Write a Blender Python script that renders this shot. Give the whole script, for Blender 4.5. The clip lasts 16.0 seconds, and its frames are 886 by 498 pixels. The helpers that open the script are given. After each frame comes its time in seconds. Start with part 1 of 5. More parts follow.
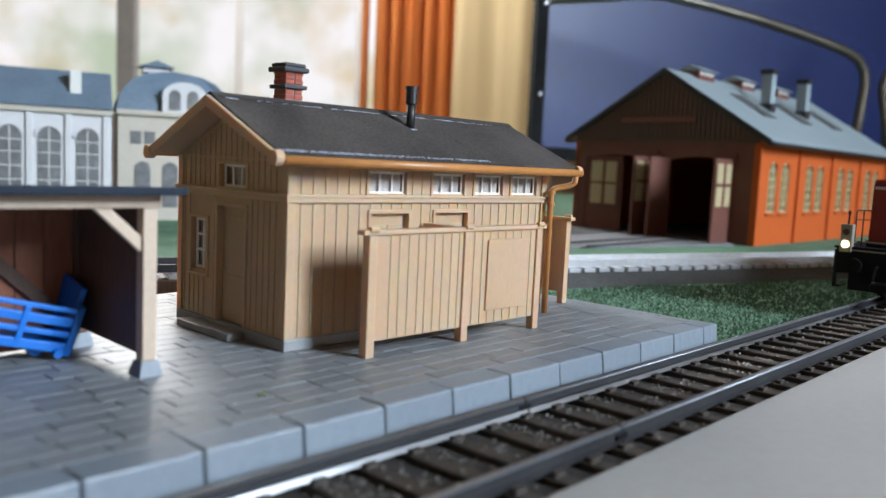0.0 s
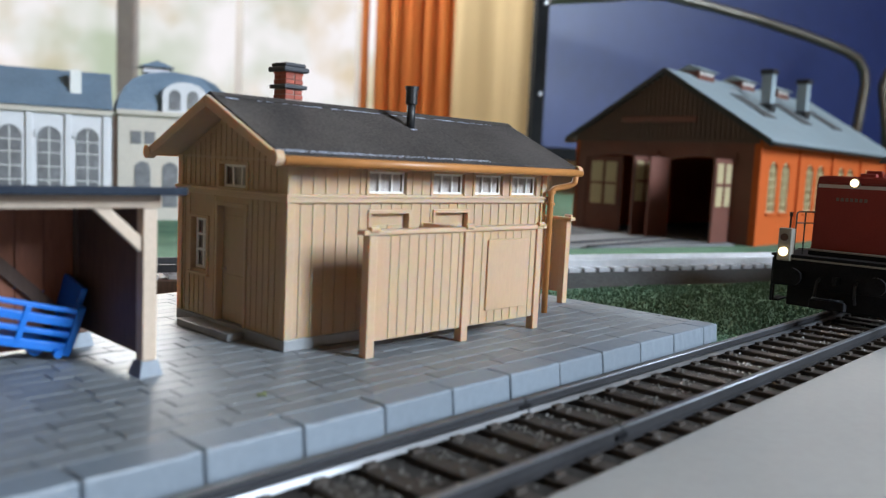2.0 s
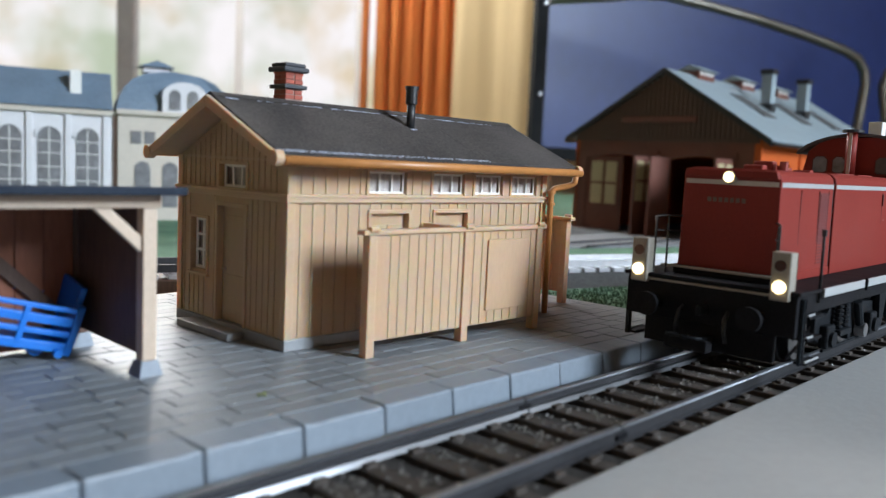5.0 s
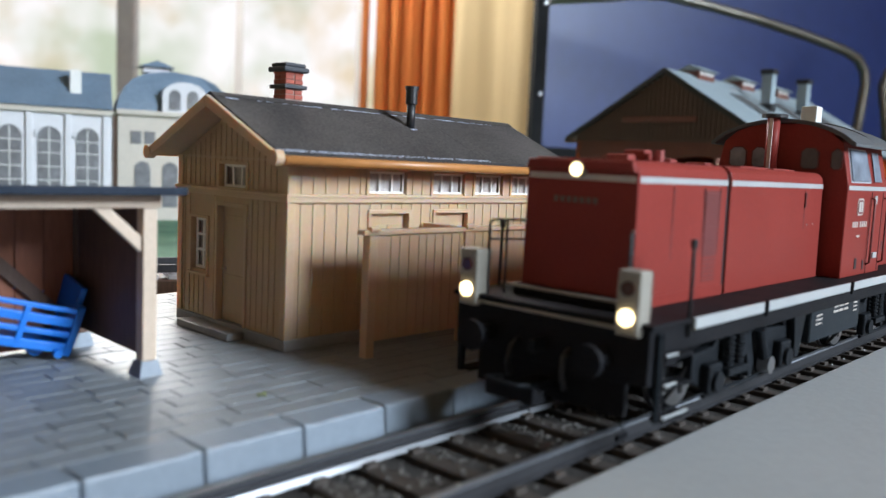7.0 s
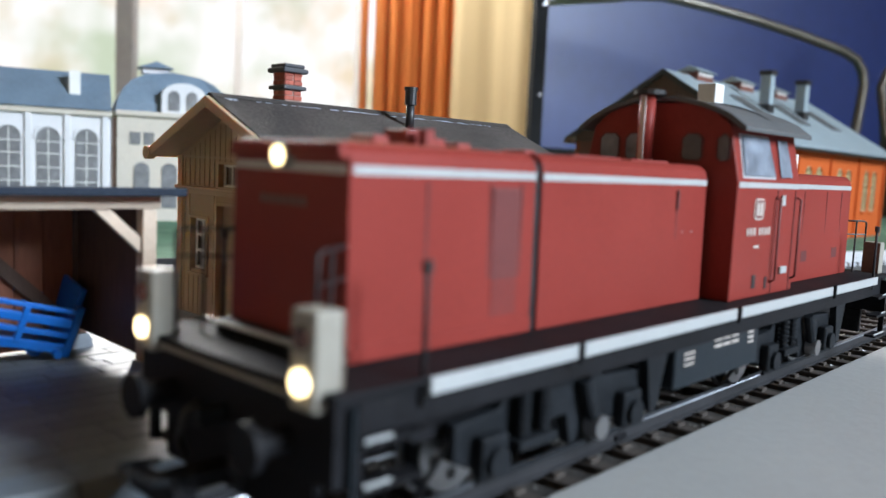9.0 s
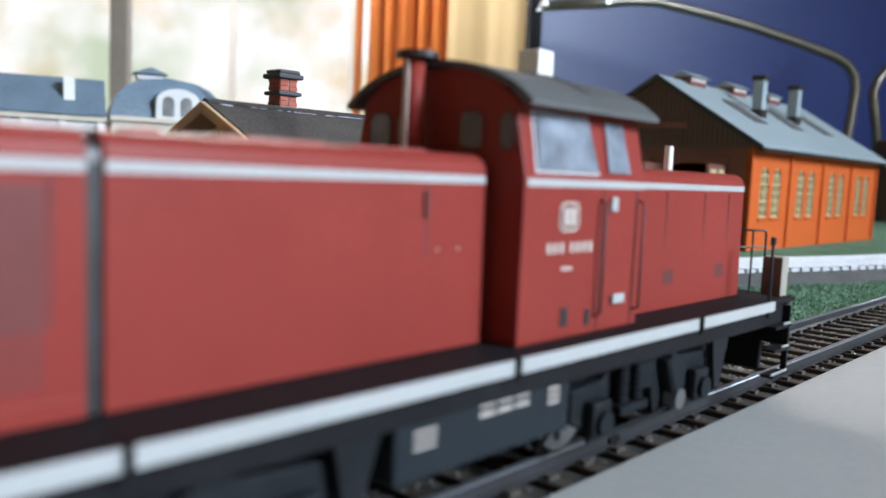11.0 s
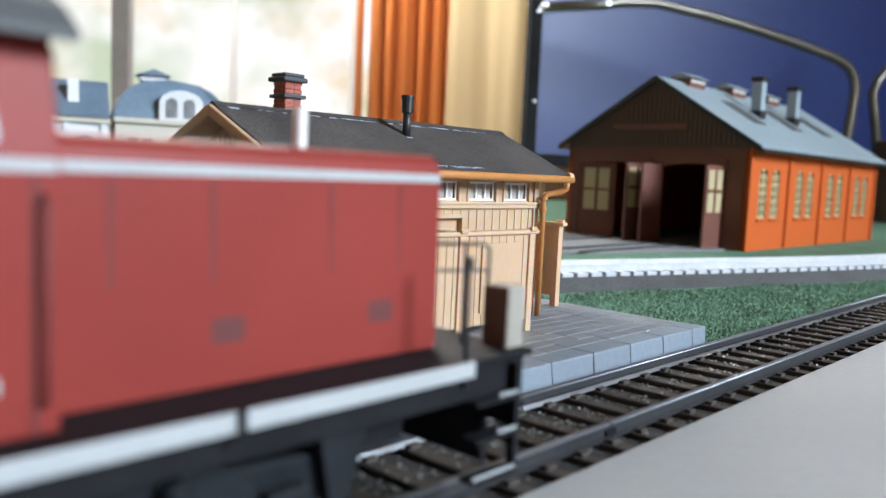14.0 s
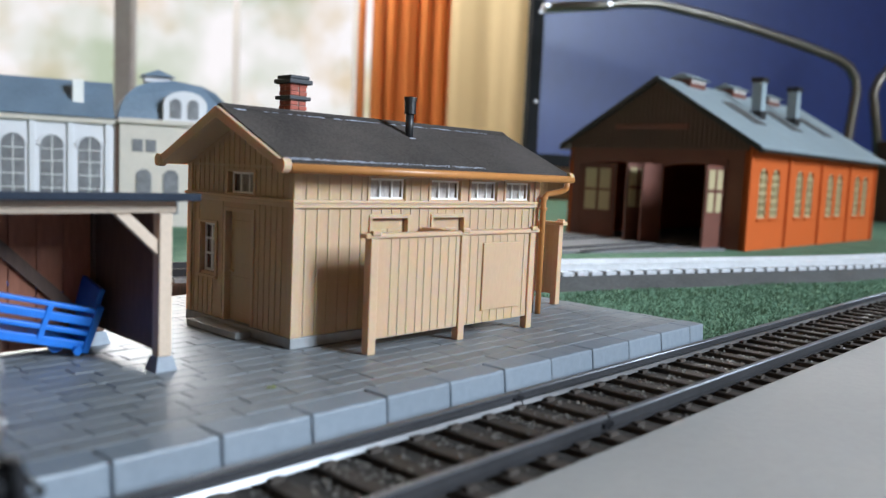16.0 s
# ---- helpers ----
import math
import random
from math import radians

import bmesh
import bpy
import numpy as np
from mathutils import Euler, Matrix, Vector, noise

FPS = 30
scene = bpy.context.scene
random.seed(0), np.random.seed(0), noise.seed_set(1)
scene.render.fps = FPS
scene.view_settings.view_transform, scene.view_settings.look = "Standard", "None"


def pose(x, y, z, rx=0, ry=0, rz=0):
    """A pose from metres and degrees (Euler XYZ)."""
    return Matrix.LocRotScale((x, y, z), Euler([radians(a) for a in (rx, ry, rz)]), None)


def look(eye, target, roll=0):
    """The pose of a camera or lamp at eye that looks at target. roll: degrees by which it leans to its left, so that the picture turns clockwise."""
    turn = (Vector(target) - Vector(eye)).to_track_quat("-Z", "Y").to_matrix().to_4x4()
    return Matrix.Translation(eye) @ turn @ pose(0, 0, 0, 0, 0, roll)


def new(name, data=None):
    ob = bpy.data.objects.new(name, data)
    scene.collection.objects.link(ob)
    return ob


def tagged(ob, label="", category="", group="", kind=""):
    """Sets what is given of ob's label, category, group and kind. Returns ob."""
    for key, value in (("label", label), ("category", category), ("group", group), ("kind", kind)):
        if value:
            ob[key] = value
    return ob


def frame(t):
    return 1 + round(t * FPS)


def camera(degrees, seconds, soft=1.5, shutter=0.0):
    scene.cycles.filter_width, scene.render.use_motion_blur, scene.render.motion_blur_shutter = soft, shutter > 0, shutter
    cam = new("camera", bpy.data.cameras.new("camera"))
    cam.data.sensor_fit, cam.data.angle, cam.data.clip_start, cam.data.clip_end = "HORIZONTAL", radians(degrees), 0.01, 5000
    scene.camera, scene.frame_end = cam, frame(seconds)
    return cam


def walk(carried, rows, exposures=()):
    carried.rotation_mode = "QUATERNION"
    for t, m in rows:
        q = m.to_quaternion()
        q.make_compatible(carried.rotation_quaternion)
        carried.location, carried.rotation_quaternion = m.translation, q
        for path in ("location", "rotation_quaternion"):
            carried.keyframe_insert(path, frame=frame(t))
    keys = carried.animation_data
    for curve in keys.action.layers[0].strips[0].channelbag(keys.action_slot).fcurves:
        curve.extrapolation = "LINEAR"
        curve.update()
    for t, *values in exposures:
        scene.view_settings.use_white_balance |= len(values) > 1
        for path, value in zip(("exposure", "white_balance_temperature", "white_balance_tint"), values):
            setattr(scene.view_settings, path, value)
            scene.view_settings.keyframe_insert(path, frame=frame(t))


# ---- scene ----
cam = camera(57.13, 16.0, soft=1.3)
START = ((-0.01335, -0.08367, 0.03502), (0.13187, 0.05229, 0.01445), 2.718)
MIDDLE = ((-0.01429, -0.08450, 0.03502), (0.13220, 0.05034, 0.01615), 2.614)
FINISH = ((-0.019635, -0.089251, 0.035023), (0.126288, 0.046215, 0.016168), 2.596)


def between(a, b, k):
    eye = [p + (q - p) * k for p, q in zip(a[0], b[0])]
    aim = [p + (q - p) * k for p, q in zip(a[1], b[1])]
    return look(eye, aim, a[2] + (b[2] - a[2]) * k)


walk(cam, [(0.0, between(START, MIDDLE, 0)), (4.0, between(START, MIDDLE, 0)), (8.3, between(START, MIDDLE, 0)), (8.7, between(START, MIDDLE, 0.03)),
           (9.0, between(START, MIDDLE, 0.12)), (9.3, between(START, MIDDLE, 0.24)), (10.2, between(START, MIDDLE, 0.6)), (11.3, between(START, MIDDLE, 0.95)),
           (12.2, between(START, MIDDLE, 1)), (13.0, between(MIDDLE, FINISH, 0.05)), (14.0, between(MIDDLE, FINISH, 0.5)), (14.8, between(MIDDLE, FINISH, 0.95)),
           (15.2, between(MIDDLE, FINISH, 1)), (16.0, between(MIDDLE, FINISH, 1))],
     [(t, e, 6420, 11.0) for t, e in ((0.0, 0.0), (4.0, 0.0), (6.5, 0.1), (8.0, 0.26), (9.0, 0.3), (11.5, 0.28), (12.5, 0.4), (13.0, 0.48), (13.5, 0.44), (14.0, 0.32), (14.5, 0.2), (15.5, 0.06), (16.0, 0.04))])
# the lens is open wide enough for a shallow depth of field
cam.data.dof.use_dof = True
cam.data.dof.focus_distance = 0.2
cam.data.dof.aperture_fstop = 22.0

# ---- light: daylight through two windows of a room ----
world = bpy.data.worlds.new("daylight")
scene.world = world
world.use_nodes = True
sky = world.node_tree.nodes.new("ShaderNodeTexSky")
sky.sky_type, sky.sun_disc = "NISHITA", False
sky.sun_elevation, sky.sun_rotation = radians(40), radians(150)
world.node_tree.links.new(sky.outputs[0], world.node_tree.nodes["Background"].inputs[0])
world.node_tree.nodes["Background"].inputs[1].default_value = 0.1

# the room's own axes: n points to the window wall, r along it
NX, NY = math.cos(radians(55)), math.sin(radians(55))
ROOM = (-0.0134, -0.0837)


def room_point(r, n, z):
    return Vector((ROOM[0] + NX * n + NY * r, ROOM[1] + NY * n - NX * r, z))


def area_lamp(name, at, towards, width, height, power, colour, spread):
    data = bpy.data.lights.new(name, "AREA")
    data.shape, data.size, data.size_y, data.energy, data.color = "RECTANGLE", width, height, power, colour
    data.spread = radians(spread)
    lamp = new(name, data)
    lamp.matrix_world = look(at, towards)
    return lamp


area_lamp("window_daylight_side", room_point(1.47, -0.99, 0.92), (0.1, 0.03, 0.02), 0.5, 0.75, 27.5, (0.80, 0.94, 1.07), 115)
area_lamp("window_daylight_back", room_point(-0.40, 2.03, 0.95), (0.1, 0.1, 0.0), 1.3, 0.5, 15, (0.95, 0.93, 0.89), 120)


# ---- materials ----
def mat(name, base, rough=0.6, metal=0.0, vary=0.12, fine=900.0, coarse=60.0, bump=0.15, tint=None, island=False, stretch=(1, 1, 1), spec=0.5):
    m = bpy.data.materials.new(name)
    m.use_nodes = True
    nt = m.node_tree
    n, l = nt.nodes, nt.links
    b = n["Principled BSDF"]
    b.inputs["Roughness"].default_value, b.inputs["Metallic"].default_value = rough, metal
    b.inputs["Specular IOR Level"].default_value = spec
    co = n.new("ShaderNodeTexCoord")
    mp = n.new("ShaderNodeMapping")
    mp.inputs["Scale"].default_value = stretch
    l.new(co.outputs["Object"], mp.inputs["Vector"])
    a, c = n.new("ShaderNodeTexNoise"), n.new("ShaderNodeTexNoise")
    a.inputs["Scale"].default_value, a.inputs["Detail"].default_value = fine, 5
    c.inputs["Scale"].default_value, c.inputs["Detail"].default_value = coarse, 4
    l.new(mp.outputs[0], a.inputs["Vector"])
    l.new(mp.outputs[0], c.inputs["Vector"])
    add = n.new("ShaderNodeMath")
    add.operation = "ADD"
    l.new(a.outputs["Fac"], add.inputs[0])
    l.new(c.outputs["Fac"], add.inputs[1])
    last = add.outputs[0]
    if island:
        info = n.new("ShaderNodeObjectInfo")
        geo = n.new("ShaderNodeNewGeometry")
        s1 = n.new("ShaderNodeMath")
        s1.operation = "ADD"
        l.new(info.outputs["Random"], s1.inputs[0])
        l.new(geo.outputs["Random Per Island"], s1.inputs[1])
        s2 = n.new("ShaderNodeMath")
        s2.operation = "MULTIPLY_ADD"
        s2.inputs[1].default_value, s2.inputs[2].default_value = 0.35, -0.35
        l.new(s1.outputs[0], s2.inputs[0])
        s3 = n.new("ShaderNodeMath")
        s3.operation = "ADD"
        l.new(last, s3.inputs[0])
        l.new(s2.outputs[0], s3.inputs[1])
        last = s3.outputs[0]
    rng = n.new("ShaderNodeMapRange")
    rng.inputs["From Min"].default_value, rng.inputs["From Max"].default_value = 0.55, 1.45
    l.new(last, rng.inputs["Value"])
    mix = n.new("ShaderNodeMix")
    mix.data_type = "RGBA"
    lo = tint or [v * (1 - vary * 1.6) for v in base]
    hi = [min(1, v * (1 + vary)) for v in base]
    mix.inputs[6].default_value, mix.inputs[7].default_value = (*lo, 1), (*hi, 1)
    l.new(rng.outputs[0], mix.inputs[0])
    l.new(mix.outputs[2], b.inputs["Base Color"])
    rr = n.new("ShaderNodeMapRange")
    rr.inputs["To Min"].default_value, rr.inputs["To Max"].default_value = max(0.03, rough - 0.1), min(1, rough + 0.1)
    l.new(c.outputs["Fac"], rr.inputs["Value"])
    l.new(rr.outputs[0], b.inputs["Roughness"])
    if bump:
        bp = n.new("ShaderNodeBump")
        bp.inputs["Strength"].default_value, bp.inputs["Distance"].default_value = bump, 0.0004
        l.new(a.outputs["Fac"], bp.inputs["Height"])
        l.new(bp.outputs[0], b.inputs["Normal"])
    return m


def glow(name, colour, strength):
    m = bpy.data.materials.new(name)
    m.use_nodes = True
    b = m.node_tree.nodes["Principled BSDF"]
    b.inputs["Base Color"].default_value = (0.8, 0.75, 0.6, 1)
    b.inputs["Emission Color"].default_value = (*colour, 1)
    b.inputs["Emission Strength"].default_value = strength
    return m


def glassy(name, colour, rough=0.05):
    m = bpy.data.materials.new(name)
    m.use_nodes = True
    b = m.node_tree.nodes["Principled BSDF"]
    b.inputs["Base Color"].default_value = (*colour, 1)
    b.inputs["Transmission Weight"].default_value = 1.0
    b.inputs["Roughness"].default_value = rough
    b.inputs["IOR"].default_value = 1.2
    return m


TAN = mat("tan_plastic", (0.505, 0.338, 0.218), 0.55, vary=0.06, fine=2500, coarse=70, bump=0.05, stretch=(1, 1, 0.25), spec=0.3)
TRIM = mat("pale_tan_plastic", (0.52, 0.362, 0.245), 0.5, vary=0.06, fine=1500, coarse=90, bump=0.05, spec=0.3)
GUTTER = mat("ochre_plastic", (0.45, 0.19, 0.055), 0.4, vary=0.12, fine=700, coarse=90, bump=0.05)
ROOF_DARK = mat("tar_paper", (0.078, 0.068, 0.064), 0.85, vary=0.25, fine=1800, coarse=45, bump=0.3, tint=(0.018, 0.017, 0.017), spec=0.15)
ROOF_WORN = mat("worn_roof_edge", (0.32, 0.34, 0.40), 0.7, vary=0.5, fine=1500, coarse=500, bump=0.5, tint=(0.03, 0.03, 0.035))
BRICK = mat("red_brick_plastic", (0.36, 0.085, 0.055), 0.7, vary=0.25, fine=1500, coarse=150, bump=0.2, island=True)
MORTAR = mat("grey_mortar", (0.30, 0.22, 0.19), 0.8, vary=0.2, fine=1500)
BLACK = mat("black_plastic", (0.018, 0.018, 0.020), 0.45, vary=0.3, fine=1500, coarse=200, bump=0.08)
SLATE = mat("dark_slate_cap", (0.045, 0.047, 0.055), 0.6, vary=0.2, fine=1500)
WHITE = mat("white_plastic", (0.78, 0.77, 0.74), 0.4, vary=0.04, fine=1200, bump=0.03)
CREAM = mat("cream_plastic", (0.46, 0.38, 0.22), 0.5, vary=0.06, fine=1200, bump=0.03)
STONE = mat("grey_paving_plastic", (0.21, 0.228, 0.245), 0.44, vary=0.2, fine=900, coarse=30, bump=0.12, island=True, spec=0.5)
JOINT = mat("dark_paving_joint", (0.12, 0.123, 0.13), 0.6, vary=0.2, fine=900)
KERB = mat("blue_grey_kerb_plastic", (0.20, 0.235, 0.275), 0.45, vary=0.1, fine=900, coarse=80, bump=0.1, island=True)
PLINTH = mat("grey_plinth_plastic", (0.27, 0.28, 0.29), 0.5, vary=0.12, fine=900, coarse=120)
GLASS = glassy("clear_glazing", (0.9, 0.93, 0.95))
CURTAIN_LACE = mat("pale_curtain_and_interior", (0.55, 0.47, 0.42), 0.8, vary=0.3, fine=900, coarse=300, stretch=(6, 1, 1))
SLEEPER = mat("brown_sleeper_plastic", (0.050, 0.040, 0.034), 0.6, vary=0.3, fine=900, coarse=150, bump=0.25, stretch=(1, 0.3, 1), island=True)
BED = mat("dark_ballast_bed", (0.040, 0.034, 0.030), 0.85, vary=0.5, fine=1200, coarse=250, bump=0.8)
RAILFOOT = mat("rail_glint_metal", (0.34, 0.35, 0.37), 0.36, 1.0, vary=0.35, fine=500, coarse=120, stretch=(0.2, 1, 1), bump=0.04)
CHIP = mat("ballast_chip", (0.16, 0.15, 0.14), 0.35, vary=0.5, fine=400, bump=0.2, island=True)
RAIL = mat("rail_side_metal", (0.036, 0.036, 0.04), 0.5, 0.25, vary=0.2, fine=600, coarse=60, bump=0.05)
RAILTOP = mat("polished_rail_head", (0.30, 0.32, 0.35), 0.5, 1.0, vary=0.1, fine=900, stretch=(0.1, 1, 1), bump=0.03)
GRASS = mat("green_grass_mat", (0.13, 0.225, 0.15), 0.95, vary=0.4, fine=1800, coarse=70, bump=0.6, tint=(0.065, 0.13, 0.085), spec=0.1)
GRASSB = mat("grass_fibre", (0.115, 0.20, 0.135), 0.85, vary=0.18, fine=300, island=True, spec=0.2)
LEDGE = mat("white_board", (0.315, 0.315, 0.31), 0.8, vary=0.05, fine=700, coarse=25, bump=0.25, spec=0.2)
TABLE = mat("grey_base_board", (0.20, 0.21, 0.22), 0.8, vary=0.2, fine=500, coarse=30)
BROWN = mat("brown_board_plastic", (0.33, 0.115, 0.06), 0.6, vary=0.25, fine=1200, coarse=90, stretch=(1, 1, 0.2))
ROADBED = mat("dark_grey_roadbed", (0.085, 0.085, 0.085), 0.8, vary=0.3, fine=700, coarse=60)
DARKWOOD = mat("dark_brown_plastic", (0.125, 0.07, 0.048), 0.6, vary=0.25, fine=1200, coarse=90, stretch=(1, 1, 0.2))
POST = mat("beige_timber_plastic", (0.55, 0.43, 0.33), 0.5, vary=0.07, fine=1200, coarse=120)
CONCRETE = mat("blue_grey_foot", (0.25, 0.285, 0.33), 0.6, vary=0.12, fine=1200)
FELT = mat("dark_blue_grey_roofing", (0.026, 0.034, 0.05), 0.85, spec=0.15, vary=0.2, fine=1200, coarse=100)
BLUE = mat("bright_blue_plastic", (0.012, 0.165, 0.62), 0.35, vary=0.1, fine=900, coarse=120, bump=0.04)
RED = mat("crimson_loco_paint", (0.222, 0.034, 0.027), 0.45, vary=0.1, fine=2200, coarse=60, bump=0.04, spec=0.14)
REDTOP = mat("crimson_roof_paint", (0.25, 0.045, 0.038), 0.48, spec=0.35, vary=0.1, fine=2200, coarse=60, bump=0.04)
FRAMEBLK = mat("black_frame_paint", (0.011, 0.011, 0.013), 0.62, vary=0.35, fine=1800, coarse=160, bump=0.1, spec=0.12)
BOGIE = mat("anthracite_bogie_plastic", (0.013, 0.015, 0.018), 0.55, vary=0.4, fine=1800, coarse=160, bump=0.12, spec=0.12)
TANK = mat("dark_slate_tank_paint", (0.014, 0.019, 0.024), 0.5, vary=0.15, fine=1800, coarse=120, bump=0.05, spec=0.18)
STRIPE = mat("off_white_stripe_paint", (0.36, 0.375, 0.38), 0.45, vary=0.08, fine=1500, coarse=120, bump=0.03)
LAMPBOX = mat("pale_grey_lamp_housing", (0.29, 0.27, 0.23), 0.45, vary=0.1, fine=1500, bump=0.04)
GREYROOF = mat("grey_cab_roof_paint", (0.085, 0.088, 0.092), 0.62, spec=0.35, vary=0.15, fine=1500, coarse=100)
# mostly diffuse light colour that stands for daylight reflected by the rail sides
BRIGHTRAIL = mat("rail_with_painted_glint", (0.62, 0.63, 0.65), 0.35, 0.3, vary=0.12, fine=500, coarse=90, bump=0.05)
STEEL = mat("bright_wheel_steel", (0.35, 0.35, 0.36), 0.35, 1.0, vary=0.15, fine=900)
CHROME = mat("chromed_tube", (0.17, 0.155, 0.13), 0.32, 0.75, vary=0.1, fine=60, coarse=8, bump=0.02)
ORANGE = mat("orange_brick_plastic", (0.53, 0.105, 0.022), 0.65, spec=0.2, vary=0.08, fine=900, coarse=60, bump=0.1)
# darker than the orange side brick: the gable front's shade is in this colour
REDBROWN = mat("shaded_gable_red_brown", (0.155, 0.052, 0.034), 0.65, vary=0.2, fine=900, coarse=70, bump=0.15)
SLATEROOF = mat("pale_blue_grey_roof", (0.27, 0.33, 0.36), 0.6, vary=0.12, fine=500, coarse=40, bump=0.15)
SHEDPANE = mat("yellowed_glazing", (0.40, 0.33, 0.17), 0.35, vary=0.25, fine=300, coarse=80, bump=0.02)
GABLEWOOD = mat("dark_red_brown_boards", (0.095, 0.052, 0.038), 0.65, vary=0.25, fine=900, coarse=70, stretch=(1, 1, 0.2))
GREYDECK = mat("grey_yard_paving", (0.19, 0.195, 0.205), 0.7, vary=0.15, fine=600, coarse=50)
HALL = mat("pale_stone_plastic", (0.66, 0.65, 0.67), 0.6, vary=0.06, fine=700, coarse=60)
HALLTRIM = mat("sand_stone_plastic", (0.57, 0.51, 0.44), 0.6, vary=0.08, fine=700, coarse=60)
HALLROOF = mat("slate_blue_roof_plastic", (0.15, 0.21, 0.28), 0.4, vary=0.15, fine=500, coarse=60)
HALLGLASS = mat("grey_hall_glazing", (0.20, 0.20, 0.21), 0.25, vary=0.25, fine=300, coarse=80, bump=0.02)
# whitened so that the colour itself gives the glints on the sleepers
WHITETRACK = mat("sleeper_with_painted_glint", (0.56, 0.57, 0.60), 0.3, vary=0.2, fine=900, coarse=200, bump=0.3)
def cloth(name, base, through_part):
    """Woven cloth that lets part of the daylight through."""
    m = mat(name, base, 0.9, vary=0.1, fine=300, coarse=6, bump=0.1, spec=0.1)
    n, l = m.node_tree.nodes, m.node_tree.links
    tr, mx = n.new("ShaderNodeBsdfTranslucent"), n.new("ShaderNodeMixShader")
    tr.inputs["Color"].default_value = (*base, 1)
    mx.inputs[0].default_value = through_part
    l.new(n["Principled BSDF"].outputs[0], mx.inputs[1])
    l.new(tr.outputs[0], mx.inputs[2])
    l.new(mx.outputs[0], n["Material Output"].inputs["Surface"])
    return m


# not cloth: translucent white that brightens the slim window uprights
BRIGHTSTRIP = cloth("translucent_bright_upright", (0.95, 0.93, 0.92), 0.9)
ORANGECLOTH = cloth("orange_curtain_cloth", (0.95, 0.56, 0.31), 0.88)
CREAMCLOTH = cloth("cream_curtain_cloth", (0.98, 0.87, 0.67), 0.92)
# wall and ceiling colours are chosen for the warm fill they bounce
WALLPAINT = mat("warm_bounce_wall_paint", (0.58, 0.43, 0.27), 0.85, vary=0.05, fine=60, coarse=2, bump=0.05)
CEILPAINT = mat("bounce_ceiling_paint", (0.62, 0.56, 0.48), 0.9, vary=0.03, fine=60, coarse=2, bump=0.05)
FLOORWOOD = mat("brown_wood_floor", (0.28, 0.18, 0.11), 0.5, vary=0.2, fine=40, coarse=3, stretch=(1, 0.1, 1))
PANELBLUE = mat("deep_blue_board", (0.009, 0.034, 0.19), 0.42, spec=0.7, vary=0.12, fine=40, coarse=3, bump=0.02)
PANELBLACK = mat("black_board_frame", (0.02, 0.02, 0.022), 0.75, spec=0.12, vary=0.2, fine=60, coarse=6)
FRAMEWOOD = mat("grey_window_frame", (0.42, 0.37, 0.33), 0.6, vary=0.1, fine=60, coarse=8)
BOXWOOD = mat("brown_wooden_box", (0.11, 0.06, 0.035), 0.6, vary=0.2, fine=80, coarse=8, stretch=(1, 1, 0.2))
BAR = mat("printed_lettering", (0.48, 0.43, 0.39), 0.6, vary=0.1, fine=1500, bump=0)
LENS_ON = glow("lit_lamp_lens", (1.0, 0.78, 0.40), 4.0)
JOINTRED = mat("dark_crimson_joint", (0.10, 0.018, 0.017), 0.6, vary=0.1, fine=1500, bump=0)
GRILLE = mat("dark_crimson_grille", (0.13, 0.024, 0.022), 0.6, vary=0.15, fine=1500)
# dark brown: painted shade on the pale housings, also the front lettering
REARBOX = mat("dark_brown_shade_and_lettering", (0.13, 0.095, 0.075), 0.5, vary=0.15, fine=1500)
LENS_OFF = mat("dark_red_lens", (0.07, 0.025, 0.015), 0.2, vary=0.1)
# opaque glazing; the pale blotchy colour paints in bright reflections
CABGLASS = mat("painted_reflection_glazing", (0.20, 0.23, 0.28), 0.3, spec=0.3, vary=0.6, fine=300, coarse=120, bump=0.02)
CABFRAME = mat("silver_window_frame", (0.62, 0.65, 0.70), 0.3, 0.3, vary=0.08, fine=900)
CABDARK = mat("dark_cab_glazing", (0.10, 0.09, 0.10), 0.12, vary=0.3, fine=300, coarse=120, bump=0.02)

# thin tan plastic lets light through
for m_, radius in ((TAN, (1.6, 0.75, 0.25)), (TRIM, (1.6, 0.75, 0.25))):
    b_ = m_.node_tree.nodes["Principled BSDF"]
    b_.inputs["Subsurface Weight"].default_value = 0.65
    b_.inputs["Subsurface Radius"].default_value = radius
    b_.inputs["Subsurface Scale"].default_value = 0.0012

# ---- small builders (sizes in millimetres) ----
MM = 0.001


def box(bm, x0, x1, y0, y1, z0, z1, bevel=0.0):
    r = bmesh.ops.create_cube(bm, size=1.0)
    m = Matrix.LocRotScale(((x0 + x1) / 2 * MM, (y0 + y1) / 2 * MM, (z0 + z1) / 2 * MM), None, ((x1 - x0) * MM, (y1 - y0) * MM, (z1 - z0) * MM))
    bmesh.ops.transform(bm, matrix=m, verts=r["verts"])
    if bevel:
        edges = list({e for v in r["verts"] for e in v.link_edges})
        bmesh.ops.bevel(bm, geom=edges, offset=bevel * MM, segments=2, affect="EDGES", profile=0.5)


def boxes(*rows, bevel=0.0):
    bm = bmesh.new()
    for row in rows:
        box(bm, *row, bevel=bevel)
    return bm


def rod(bm, a, b, r, seg=10, r2=None):
    a, b = Vector(a) * MM, Vector(b) * MM
    q = (b - a).to_track_quat("Z", "Y").to_matrix().to_4x4()
    bmesh.ops.create_cone(bm, cap_ends=True, segments=seg, radius1=r * MM, radius2=(r if r2 is None else r2) * MM, depth=(b - a).length,
                          matrix=Matrix.Translation((a + b) / 2) @ q)


def rods(r, *pairs, seg=8):
    bm = bmesh.new()
    for a, b in pairs:
        rod(bm, a, b, r, seg)
    return bm


